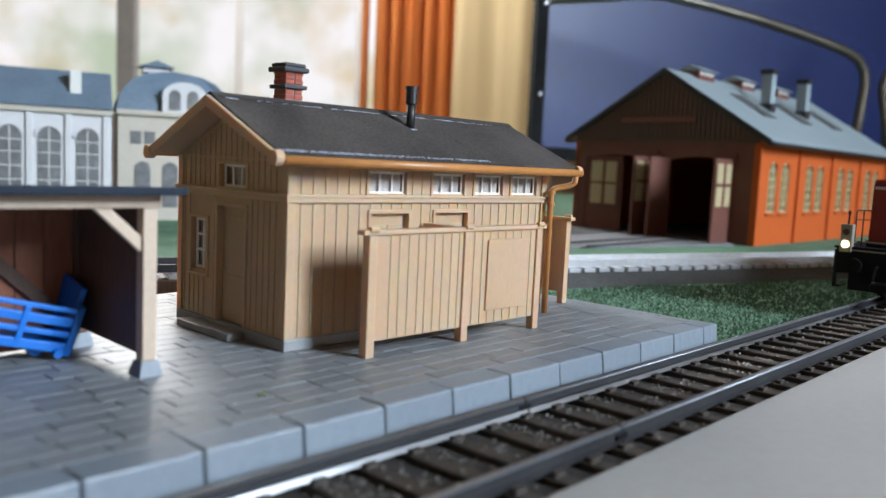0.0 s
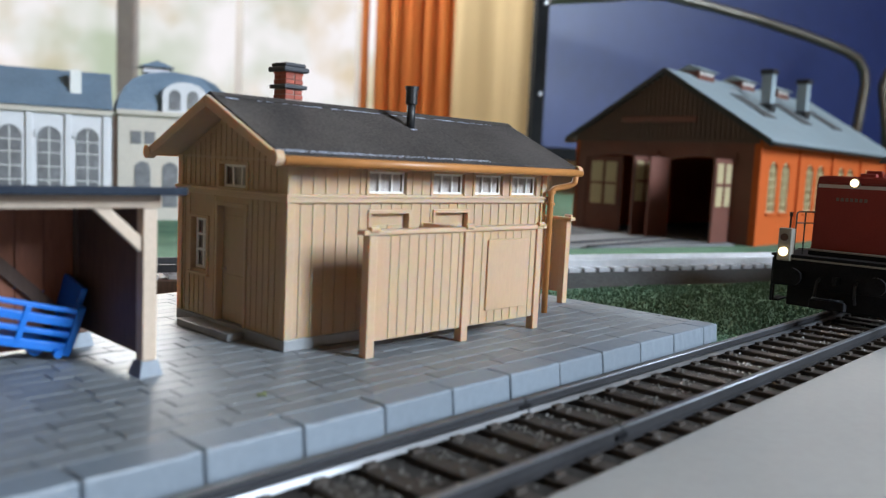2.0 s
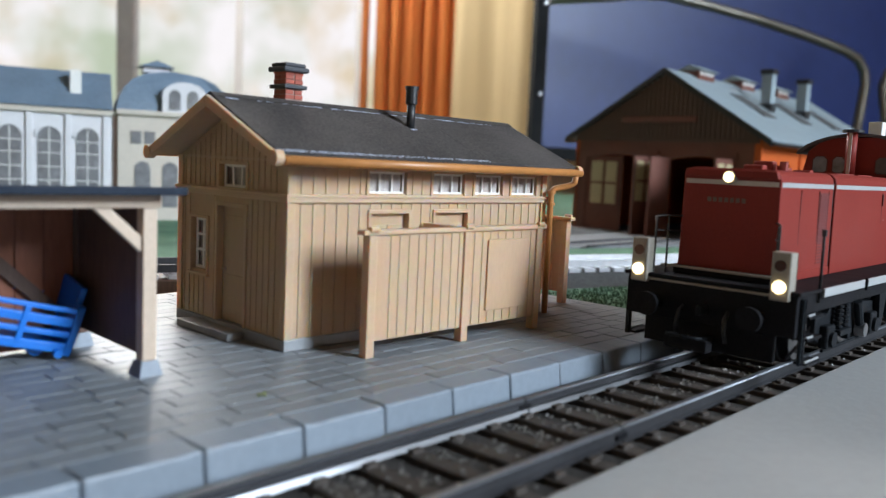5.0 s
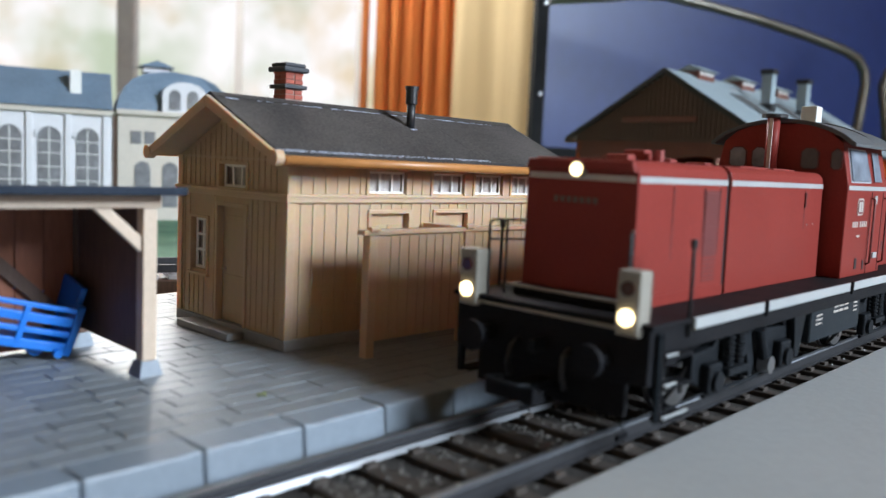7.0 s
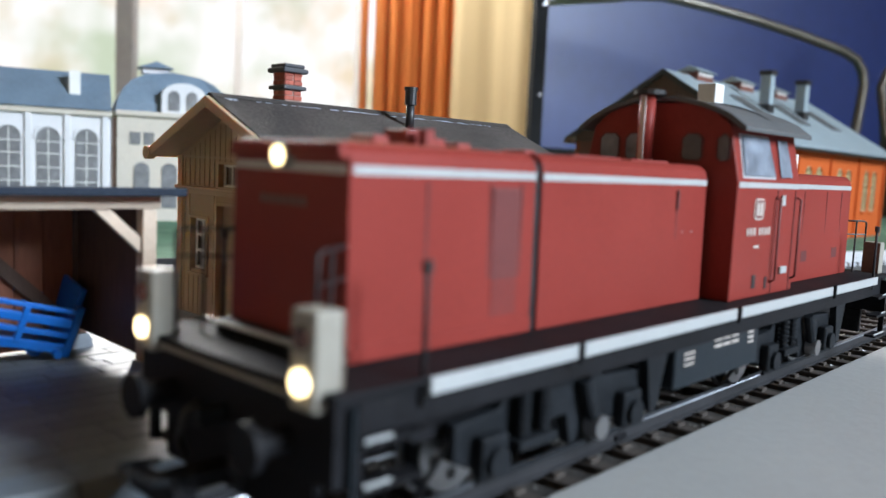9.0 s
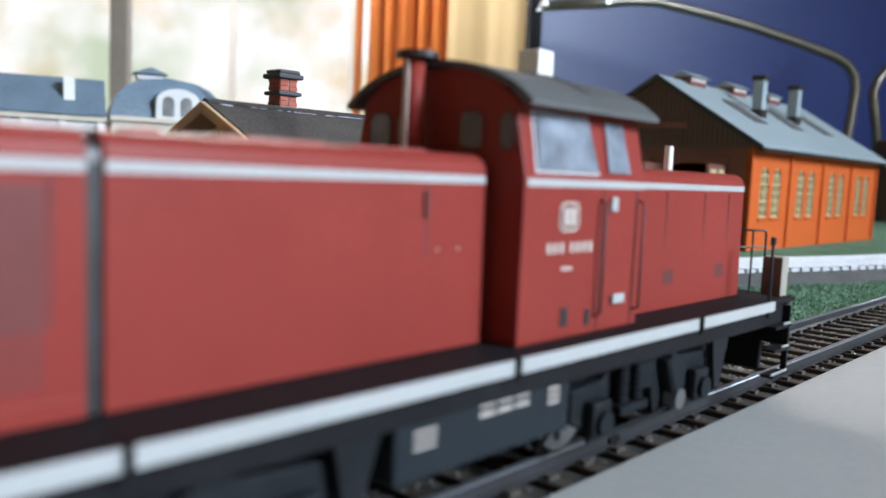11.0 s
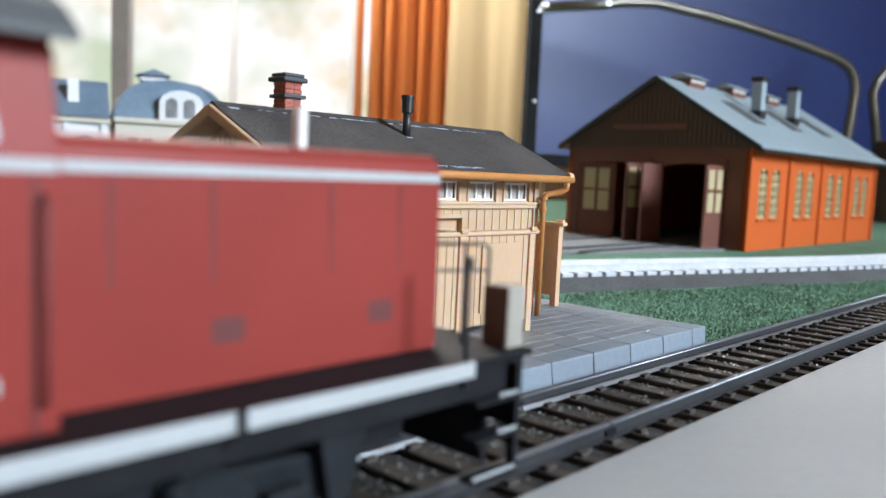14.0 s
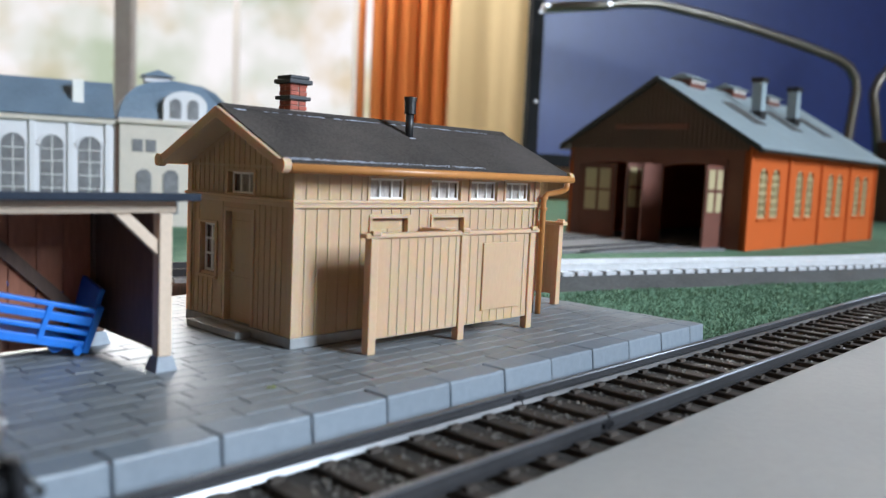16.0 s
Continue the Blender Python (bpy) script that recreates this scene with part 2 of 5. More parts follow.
def pipe(pts, r, seg=8):
    """A bent round tube along points."""
    bm = bmesh.new()
    pts = [Vector(p) * MM for p in pts]
    rings = []
    for i, p in enumerate(pts):
        d = (pts[min(i + 1, len(pts) - 1)] - pts[max(i - 1, 0)]).normalized()
        q = d.to_track_quat("Z", "Y")
        rings.append([bm.verts.new(p + q @ Vector((math.cos(k * 2 * math.pi / seg) * r * MM, math.sin(k * 2 * math.pi / seg) * r * MM, 0))) for k in range(seg)])
    for i in range(len(rings) - 1):
        a, b = rings[i], rings[i + 1]
        # start each ring where it lies nearest to the last one
        s = min(range(seg), key=lambda k: (b[k].co - a[0].co - (pts[i + 1] - pts[i])).length)
        b = rings[i + 1] = b[s:] + b[:s]
        for k in range(seg):
            bm.faces.new((a[k], a[(k + 1) % seg], b[(k + 1) % seg], b[k]))
    bm.faces.new(rings[0][::-1])
    bm.faces.new(rings[-1])
    bmesh.ops.recalc_face_normals(bm, faces=bm.faces)
    return bm


def prism(profile, lo, hi, axis="x", bevel=0.0):
    """A profile drawn in the other two axes, drawn out from lo to hi."""
    bm = bmesh.new()
    put = {"x": lambda a, b, t: (t, a, b), "y": lambda a, b, t: (a, t, b), "z": lambda a, b, t: (a, b, t)}[axis]
    v0 = [bm.verts.new(Vector(put(a, b, lo)) * MM) for a, b in profile]
    v1 = [bm.verts.new(Vector(put(a, b, hi)) * MM) for a, b in profile]
    bm.faces.new(v0)
    bm.faces.new(v1[::-1])
    for i in range(len(v0)):
        j = (i + 1) % len(v0)
        bm.faces.new((v0[j], v0[i], v1[i], v1[j]))
    bmesh.ops.recalc_face_normals(bm, faces=bm.faces)
    if bevel:
        bmesh.ops.bevel(bm, geom=list(bm.edges), offset=bevel * MM, segments=2, affect="EDGES", profile=0.5)
    return bm


def holed(length, z0, z1, holes, thick, profile=None):
    """A wall along x from 0 to length, its face at y = 0, with rectangular openings (x0, x1, z0, z1)."""
    bm = bmesh.new()
    xs = sorted({0, length, *[h[0] for h in holes], *[h[1] for h in holes]})
    zs = sorted({z0, z1, *[h[2] for h in holes], *[h[3] for h in holes]})
    for xa, xb in zip(xs, xs[1:]):
        for za, zb in zip(zs, zs[1:]):
            cx, cz = (xa + xb) / 2, (za + zb) / 2
            if not any(h[0] < cx < h[1] and h[2] < cz < h[3] for h in holes):
                box(bm, xa, xb, 0, thick, za, zb)
    bmesh.ops.remove_doubles(bm, verts=bm.verts, dist=1e-7)
    seen = {}
    for f in bm.faces:
        seen.setdefault(tuple(round(c, 7) for c in f.calc_center_median()), []).append(f)
    bmesh.ops.delete(bm, geom=[f for fs in seen.values() if len(fs) > 1 for f in fs], context="FACES")
    return bm


def ring(x0, x1, z0, z1, w, y0, y1):
    """A closed rectangular frame in the wall's plane."""
    bm = holed(x1 - x0, z0, z1, [(w, x1 - x0 - w, z0 + w, z1 - w)], y1 - y0)
    bmesh.ops.translate(bm, vec=Vector((x0, y0, 0)) * MM, verts=bm.verts)
    return bm


def arch(x0, x1, z0, z1, seg=8):
    """The outline of an arched opening."""
    r = (x1 - x0) / 2
    c = (x0 + x1) / 2
    return [(x0, z0), (x1, z0)] + [(c + r * math.cos(math.pi * k / seg), z1 - r + r * math.sin(math.pi * k / seg)) for k in range(seg + 1)]


def mesh_of(bm, name, material, smooth=False):
    me = bpy.data.meshes.new(name)
    bm.to_mesh(me)
    bm.free()
    me.materials.append(material)
    if smooth:
        for p in me.polygons:
            p.use_smooth = len(p.vertices) <= 4
    return me


def part(name, bm, material, parent, label="", smooth=False, at=None):
    ob = new(name, mesh_of(bm, name, material, smooth))
    ob.parent = parent
    if at is not None:
        ob.matrix_basis = at
    return tagged(ob, label)


def piece(name, me, parent, at):
    ob = new(name, me)
    ob.parent = parent
    ob.matrix_basis = at
    return ob


def thing(name, m, label, category, group="", kind=""):
    ob = new(name)
    ob.empty_display_size = 0.01
    ob.matrix_basis = m
    return tagged(ob, label, category, group, kind)


def solid(name, bm, material, label, category="", kind="", m=None, smooth=False):
    ob = new(name, mesh_of(bm, name, material, smooth))
    if m is not None:
        ob.matrix_basis = m
    return tagged(ob, label, category, "", kind)


def mpose(x, y, z, rx=0, ry=0, rz=0):
    return pose(x * MM, y * MM, z * MM, rx, ry, rz)


# ---- the room ----
def room():
    rz = 55 - 90
    base = Matrix.Translation((ROOM[0], ROOM[1], 0)) @ pose(0, 0, 0, 0, 0, rz)
    # window wall, its opening from the sill up
    win = (-1500, 660, -150, 1250)
    w = solid("wall_north", holed(3700, -750, 2000, [(win[0] + 2200, win[1] + 2200, win[2], win[3])], 140), WALLPAINT, "ochre painted room wall round a large window", kind="structure",
              m=base @ mpose(-2200, 1900, 0))
    east = solid("wall_east", holed(3800, -750, 2000, [(380, 1220, 450, 1400)], 140), WALLPAINT, "ochre painted room wall with a window", kind="structure",
                 m=base @ mpose(1500, -1900, 0, 0, 0, 90) @ mpose(0, -140, 0))
    # unseen walls and ceiling, added to bounce warm fill onto the layout
    solid("wall_south", boxes((-2200, 1500, -2040, -1900, -750, 2000)), WALLPAINT, "unseen room wall, its warm paint set for bounce light", kind="structure", m=base)
    solid("wall_west", boxes((-2340, -2200, -1900, 1900, -750, 2000)), WALLPAINT, "unseen room wall, its warm paint set for bounce light", kind="structure", m=base)
    solid("ceiling", boxes((-2340, 1640, -2040, 2040, 2000, 2100)), CEILPAINT, "unseen room ceiling, its pale paint set for bounce light", kind="structure", m=base)
    solid("floor", boxes((-2340, 1640, -2040, 2040, -850, -750)), FLOORWOOD, "brown wooden floor of the room", kind="structure", m=base)
    # frame of the window with its dark upright and a pale one
    window = thing("window_1", base @ mpose(0, 1900, 0), "large bright window with a grey upright between panes", "window", kind="structure")
    part("window_frame", boxes((-1500, 660, 30, 80, -150, -95), (-1500, 660, 30, 80, 1195, 1250), (-1500, -1445, 30, 80, -95, 1195), (605, 660, 30, 80, -95, 1195)), FRAMEWOOD, window)
    part("mullion", boxes((-345, -308, 20, 90, -95, 1195), bevel=4), FRAMEWOOD, window, "grey wooden upright")
    # the slim uprights pass daylight through to imitate their bleached brightness
    part("mullion", boxes((-95, -78, 58, 64, -95, 1195), bevel=1), BRIGHTSTRIP, window, "slim upright strip made translucent to look bright")
    part("mullion", boxes((180, 200, 58, 64, -95, 1195), bevel=1), BRIGHTSTRIP, window, "slim upright strip made translucent to look bright")
    for a, b in ((-1445, -345), (-308, -95), (-78, 180)):
        p = part("pane", boxes((a, b, 52, 56, -95, 1195)), GLASS, window, "clear glass pane")
        p.visible_shadow = False
    window2 = thing("window_2", base @ mpose(1500, -1520, 0, 0, 0, 90), "window in the side wall that lets daylight in", "window", kind="structure")
    part("window_frame", boxes((0, 840, -90, -40, 450, 490), (0, 840, -90, -40, 1360, 1400), (0, 40, -90, -40, 490, 1360), (800, 840, -90, -40, 490, 1360)), WHITE, window2)
    # garden in bright light outside
    m = bpy.data.materials.new("bright_garden_distance")
    m.use_nodes = True
    n, l = m.node_tree.nodes, m.node_tree.links
    n.remove(n["Principled BSDF"])
    em = n.new("ShaderNodeEmission")
    co = n.new("ShaderNodeTexCoord")
    a, c = n.new("ShaderNodeTexNoise"), n.new("ShaderNodeTexNoise")
    a.inputs["Scale"].default_value, a.inputs["Detail"].default_value = 2.1, 3.0
    c.inputs["Scale"].default_value, c.inputs["Detail"].default_value = 3.6, 3.0
    off = n.new("ShaderNodeMapping")
    off.inputs["Location"].default_value = (3.1, 0, 1.7)
    l.new(co.outputs["Object"], a.inputs["Vector"])
    l.new(co.outputs["Object"], off.inputs["Vector"])
    l.new(off.outputs[0], c.inputs["Vector"])
    r1, r2 = n.new("ShaderNodeValToRGB"), n.new("ShaderNodeValToRGB")
    r1.color_ramp.elements[0].position, r1.color_ramp.elements[0].color = 0.38, (0.50, 0.57, 0.43, 1)
    r1.color_ramp.elements[1].position, r1.color_ramp.elements[1].color = 0.54, (0.93, 0.89, 0.89, 1)
    r2.color_ramp.elements[0].position, r2.color_ramp.elements[0].color = 0.36, (0.80, 0.69, 0.51, 1)
    r2.color_ramp.elements[1].position, r2.color_ramp.elements[1].color = 0.53, (1.0, 0.98, 0.97, 1)
    mix = n.new("ShaderNodeMix")
    mix.data_type, mix.blend_type = "RGBA", "MULTIPLY"
    mix.inputs[0].default_value = 1.0
    l.new(a.outputs["Fac"], r1.inputs[0])
    l.new(c.outputs["Fac"], r2.inputs[0])
    l.new(r1.outputs[0], mix.inputs[6])
    l.new(r2.outputs[0], mix.inputs[7])
    l.new(mix.outputs[2], em.inputs["Color"])
    em.inputs["Strength"].default_value = 1.15
    l.new(em.outputs[0], n["Material Output"].inputs["Surface"])
    solid("backdrop", boxes((-2600, 1400, 0, 20, -900, 2200)), m, "sunlit blurred garden seen through the window", kind="structure", m=base @ mpose(0, 2900, 0))
    # curtains: folded cloth
    def curtain(x0, x1, folds, deep, material, label, y):
        bm = bmesh.new()
        cols = folds * 10
        rows_ = (-150, 500, 1300)
        grid = []
        for i in range(cols + 1):
            u = i / cols
            x = x0 + (x1 - x0) * u
            ph = u * folds * 2 * math.pi
            yy = deep * math.sin(ph + 0.6 * math.sin(u * 7)) + 0.35 * deep * math.sin(2.3 * ph + 1)
            grid.append([bm.verts.new(Vector((x + 8 * math.sin(ph * 0.5) * (z < 0), yy * (1 if z < 1000 else 0.7), z)) * MM) for z in rows_])
        for i in range(cols):
            for k in range(2):
                bm.faces.new((grid[i][k], grid[i + 1][k], grid[i + 1][k + 1], grid[i][k + 1]))
        ob = solid("curtain", bm, material, label, "curtain", m=base @ mpose(0, y, 0), smooth=True)
        tagged(ob, group="curtains at the window")
        md = ob.modifiers.new("cloth thickness", "SOLIDIFY")
        md.thickness = 0.003
        return ob
    curtain(186, 200, 1, 4, ORANGECLOTH, "narrow edge of the orange curtain", 1868)
    curtain(216, 392, 5, 15, ORANGECLOTH, "orange curtain hanging in folds beside the window", 1850)
    curtain(396, 640, 2, 9, CREAMCLOTH, "cream cloth curtain hanging beside the orange one", 1862)
    solid("curtain_rail", rods(12, ((-1500, 1850, 1310), (700, 1850, 1310))), WHITE, "white curtain rail above the window", "curtain rail", m=base)


room()


def blue_board():
    m = Matrix.Translation((0.5458, 0.7454, 0)) @ pose(0, 0, 0, 0, 0, 56 - 90)
    b = thing("blue_board", pose(0.9735, 0.6622, 0, 0, 0, -29.7), "deep blue board in a black frame behind the layout", "board")
    part("panel", boxes((9, 840, 0, 8, 69, 605)), PANELBLUE, b, "deep blue smooth panel")
    part("frame_upright", boxes((-10, 9, -6, 12, -7, 620), bevel=1.5), PANELBLACK, b, "black upright of the frame")
    part("frame_upright", boxes((840, 859, -6, 12, -750, 620), bevel=1.5), PANELBLACK, b, "black upright of the frame that reaches the floor")
    part("frame_rail", boxes((9, 840, -6, 12, 50, 69), bevel=1.5), PANELBLACK, b)
    part("frame_rail", boxes((9, 840, -6, 12, 605, 620), bevel=1.5), PANELBLACK, b)
    for z in (277, 146):
        part("screw", rods(2.2, ((0, -12, z), (0, -5, z)), seg=12), STEEL, b, "bright round screw head")
    # bent tubes in front of it
    t = thing("tube_frame", m, "bent chromed steel tube frame before a blue board", "metal frame")
    pts = [(345, -16, 245), (428, -16, 256), (455, -16, 261), (500, -16, 264), (565, -16, 256), (630, -16, 246), (710, -16, 230), (772, -16, 215), (794, -16, 205), (805, -16, 191), (809, -16, 172), (803, -16, 112), (790, -16, -7)]
    part("tube", pipe(pts, 6.5, 12), CHROME, t, smooth=True)
    pts = [(935, -16, 290), (887, -16, 234), (862, -16, 210), (844, -16, 190), (837, -16, 171), (850, -16, 112), (868, -16, -7)]
    part("tube", pipe(pts, 6.5, 12), CHROME, t, smooth=True)
    for x in (347, 430):
        part("bolt", rods(3.0, ((x, -26, 247 + (x - 347) * 0.11), (x, -8, 247 + (x - 347) * 0.11))), STEEL, t, "bright bolt")
    solid("wooden_box", boxes((842, 990, -90, -26, -7, 105), bevel=1.5), BOXWOOD, "dark brown wooden box standing behind the engine shed", "box", m=m)


blue_board()

# ---- table, ground ----
solid("ground", boxes((-700, 1250, -29, 1150, -25, -7)), GRASS, "model railway base board covered with green grass mat", kind="structure")
solid("table_top", boxes((-700, 1250, -420, -29.6, -25, -3.6), bevel=0.6), LEDGE, "white board edge along the front of the layout", kind="structure")
table = thing("table", mpose(0, 0, 0), "plain table that carries the model railway", "table")
part("apron", boxes((-690, 1240, -410, 1140, -60, -25.5)), TABLE, table)
for x, y in ((-660, -380), (1210, -380), (-660, 1110), (1210, 1110)):
    part("leg", boxes((x - 25, x + 25, y - 25, y + 25, -750, -60.5), bevel=2), TABLE, table)


def grass_tufts():
    rnd = random.Random(3)
    vs, fs = [], []
    def tuft(x, y, h):
        a = rnd.uniform(0, 6.28)
        dx, dy = math.cos(a) * 0.35, math.sin(a) * 0.35
        lx, ly = rnd.uniform(-1, 1) * h * 0.5, rnd.uniform(-1, 1) * h * 0.5
        i = len(vs)
        vs.extend([((x - dx) * MM, (y - dy) * MM, -7 * MM), ((x + dx) * MM, (y + dy) * MM, -7 * MM), ((x + lx) * MM, (y + ly) * MM, (-7 + h) * MM)])
        fs.append((i, i + 1, i + 2))
    for _ in range(26000):
        x, y = rnd.uniform(178, 430), rnd.uniform(2, 95)
        if y < 70 - (x - 253) * 0.33 + 3 * math.sin(x * 0.08):
            tuft(x, y, rnd.uniform(0.4, 1.2))
    me = bpy.data.meshes.new("grass")
    me.from_pydata(vs, [], fs)
    me.materials.append(GRASSB)
    tagged(new("grass", me), "short green model grass beside the platform", "grass", kind="stuff")


grass_tufts()


def foam_scrap():
    rnd = random.Random(11)
    bm = bmesh.new()
    for _ in range(14):
        bmesh.ops.create_icosphere(bm, subdivisions=1, radius=rnd.uniform(0.12, 0.26) * MM, matrix=mpose(rnd.uniform(-0.8, 0.8), rnd.uniform(-0.35, 0.35), rnd.uniform(0.05, 0.3)))
    solid("grass_scrap", bm, mat("yellow_green_foam", (0.20, 0.22, 0.08), 0.9, vary=0.3, fine=900), "small yellow-green scrap of grass foam on the paving", "scrap", m=mpose(54.3, 15.0, 0))


foam_scrap()


# ---- the front track ----
def rail_profile(h=2.4):
    return [(-0.85, 0), (0.85, 0), (0.85, 0.3), (0.25, 0.5), (0.25, h - 0.75), (0.48, h - 0.6), (0.48, h - 0.08), (0.4, h), (-0.4, h), (-0.48, h - 0.08), (-0.48, h - 0.6), (-0.25, h - 0.75), (-0.25, 0.5), (-0.85, 0.3)]


def front_track():
    t = thing("railway_track", mpose(0, -16.1, -3.7), "model railway track with dark brown sleepers and bright rails", "railway track")
    cuts = (-400, 88.6, 260, 700)
    for side in (-1, 1):
        for a, b in zip(cuts, cuts[1:]):
            r = part("rail", prism([(y + side * 8.73, z) for y, z in rail_profile()], a + 0.15, b - 0.15), RAIL, t, "metal rail with a bright head")
            if side > 0:
                # extra strip on the far rail, sloped to throw the lamp's glint at the camera
                part("rail_glint_strip", prism([(side * 8.73 - 1.45, 0.2), (side * 8.73 - 0.4, 0.2), (side * 8.73 - 0.4, 1.0), (side * 8.73 - 1.1, 0.9)], a + 0.2, b - 0.2), RAILFOOT, r, "sloped metal strip added to catch a bright glint")
            part("rail_edge", rods(0.2, ((a + 0.2, side * 8.73 - 0.36, 2.2), (b - 0.2, side * 8.73 - 0.36, 2.2)), seg=10), RAILTOP, r, "worn bright edge of the rail head", smooth=True)
            part("rail_head", boxes((a + 0.2, b - 0.2, side * 8.73 - 0.4, side * 8.73 + 0.4, 2.4, 2.425)), RAILTOP, r, "polished rail head")
        part("joint_bar", boxes((87.2, 90.0, side * 8.73 - 0.7, side * 8.73 + 0.75, 0.5, 1.4), bevel=0.15), FRAMEBLK, t, "dark rail joiner")
    me = mesh_of(boxes((-1.55, 1.55, -14, 14, -2.2, 0), bevel=0.25), "sleeper", SLEEPER)
    chair = mesh_of(boxes((-1.0, 1.0, -2.5, -1.5, 0, 0.55), (-1.0, 1.0, 1.5, 2.5, 0, 0.55)), "rail_chair", SLEEPER)
    for i in range(-18, 84):
        x = 54.5 + 8.15 * i
        s = piece("sleeper", me, t, mpose(x, 0, 0))
        if -8 < i < 30:
            for side in (-8.73, 8.73):
                piece("rail_chair", chair, s, mpose(0, side, 0))
    part("ballast_bed", boxes((-400, 700, -13.4, 15.5, -3.2, -1.0)), BED, t, "dark brown ballast moulding between sleepers")
    rnd = random.Random(5)
    bm_v, bm_f = [], []
    for _ in range(3200):
        x = rnd.uniform(20, 330)
        y = rnd.uniform(-7, 7.2) if rnd.random() < 0.8 else rnd.uniform(-14.5, 15)
        on = abs((x - 54.5) / 8.15 - round((x - 54.5) / 8.15)) < 0.19
        z = 0.0 if on and abs(y) < 13 else -1.0
        if on and rnd.random() < 0.45:
            continue
        r = rnd.uniform(0.16, 0.45)
        i = len(bm_v)
        for d in ((1, 0, 0), (-1, 0, 0), (0, 1, 0), (0, -1, 0), (0, 0, 1), (0, 0, -1)):
            k = r * rnd.uniform(0.6, 1.2)
            bm_v.append(((x + d[0] * k) * MM, (y + d[1] * k) * MM, (z + r * 0.4 + d[2] * k * 0.8) * MM))
        for a, b, c in ((0, 2, 4), (2, 1, 4), (1, 3, 4), (3, 0, 4), (2, 0, 5), (1, 2, 5), (3, 1, 5), (0, 3, 5)):
            bm_f.append((i + a, i + b, i + c))
    me = bpy.data.meshes.new("ballast")
    me.from_pydata(bm_v, [], bm_f)
    me.materials.append(CHIP)
    st = tagged(new("ballast", me), "loose glinting grey ballast chips on the track", "ballast", kind="stuff")
    st.matrix_basis = mpose(0, -16.1, -3.7)


front_track()


# ---- the platform ----
def platform():
    p = tagged(new("platform", mesh_of(boxes((-220, 172.5, 4.6, 103, -7, -0.35), (-220, 173.4, 0.8, 4.6, -7, -0.4)), "platform", JOINT)), "grey stone paved station platform with kerb stones", "", "", "structure")
    # kerb stones along the front, the last ones round the corner
    def stone(length, seed):
        bm = boxes((0.12, length - 0.12, 0, 5.6, -4.2, 0))
        along_x = [e for e in bm.edges if abs(e.verts[0].co.x - e.verts[1].co.x) > 1e-6]
        bmesh.ops.subdivide_edges(bm, edges=along_x, cuts=9, use_grid_fill=True)
        ends = (0.12 * MM, (length - 0.12) * MM)
        is_end = lambda v: min(abs(v.co.x - q) for q in ends) < 1e-6
        edges = [e for e in bm.edges if all(v.co.z > -1e-6 for v in e.verts) and (all(v.co.y < 1e-6 for v in e.verts) or all(is_end(v) for v in e.verts))]
        edges += [e for e in bm.edges if abs(e.verts[0].co.z - e.verts[1].co.z) > 1e-6 and all(is_end(v) and v.co.y < 1e-6 for v in e.verts)]
        bmesh.ops.bevel(bm, geom=edges, offset=0.38 * MM, segments=2, affect="EDGES", profile=0.5)
        for v in bm.verts:
            if v.co.z < -0.003:
                v.co.y -= 0.0004 * (v.co.y < 0.001)
            elif v.co.y < 0.002:
                p = Vector((v.co.x * 420 + seed * 7.3, v.co.y * 300, v.co.z * 300))
                v.co.y += 0.00016 * noise.noise(p)
                v.co.z += 0.00012 * noise.noise(p + Vector((0, 9.1, 0)))
        return mesh_of(bm, "kerb_stone", KERB)
    shaped = [stone(14.5, k) for k in range(5)]
    rnd = random.Random(8)
    for i in range(-14, 10):
        piece("kerb_stone", shaped[i % 5], p, mpose(21.88 + 14.5 * i, rnd.uniform(-0.08, 0.08), rnd.uniform(-0.06, 0.04), rnd.uniform(-0.5, 0.5), 0, rnd.uniform(-0.15, 0.15)))
    piece("kerb_stone", stone(174.2 - 21.88 - 145, 9), p, mpose(21.88 + 145, 0, 0))
    # paving in running bond
    shapes = {}
    rest = []
    rows_n = 25
    depth = (103 - 5.8) / rows_n
    for j in range(rows_n):
        y0 = 5.8 + j * depth
        x = -40 - rnd.uniform(0, 7)
        while x < 172:
            w = rnd.choice((7.0, 7.8, 8.4))
            x1 = min(x + w, 173.2)
            if x1 - x < 1.5:
                break
            near = 22 < x < 160 and y0 < 56
            key = round(x1 - x, 1)
            if near:
                if key not in shapes:
                    bm = boxes((0.065, key - 0.065, 0.065, depth - 0.065, -0.6, 0))
                    top = [e for e in bm.edges if all(v.co.z > -1e-6 for v in e.verts)]
                    bmesh.ops.bevel(bm, geom=top, offset=0.13 * MM, segments=1, affect="EDGES")
                    shapes[key] = mesh_of(bm, "paving_stone", STONE)
                piece("paving_stone", shapes[key], p, mpose(x, y0, rnd.uniform(-0.06, 0.03), rnd.uniform(-0.5, 0.5), rnd.uniform(-0.4, 0.4), 0))
            else:
                rest.append((x, x1, y0, y0 + depth, rnd.uniform(-0.04, 0.02)))
            x = x1
    vs, fs = [], []
    for x0, x1, y0, y1, z in rest:
        i = len(vs)
        for zz, k in ((-0.6, 0.055), (z - 0.06, 0.055), (z, 0.12)):
            vs += [((x0 + k) * MM, (y0 + k) * MM, zz * MM), ((x1 - k) * MM, (y0 + k) * MM, zz * MM), ((x1 - k) * MM, (y1 - k) * MM, zz * MM), ((x0 + k) * MM, (y1 - k) * MM, zz * MM)]
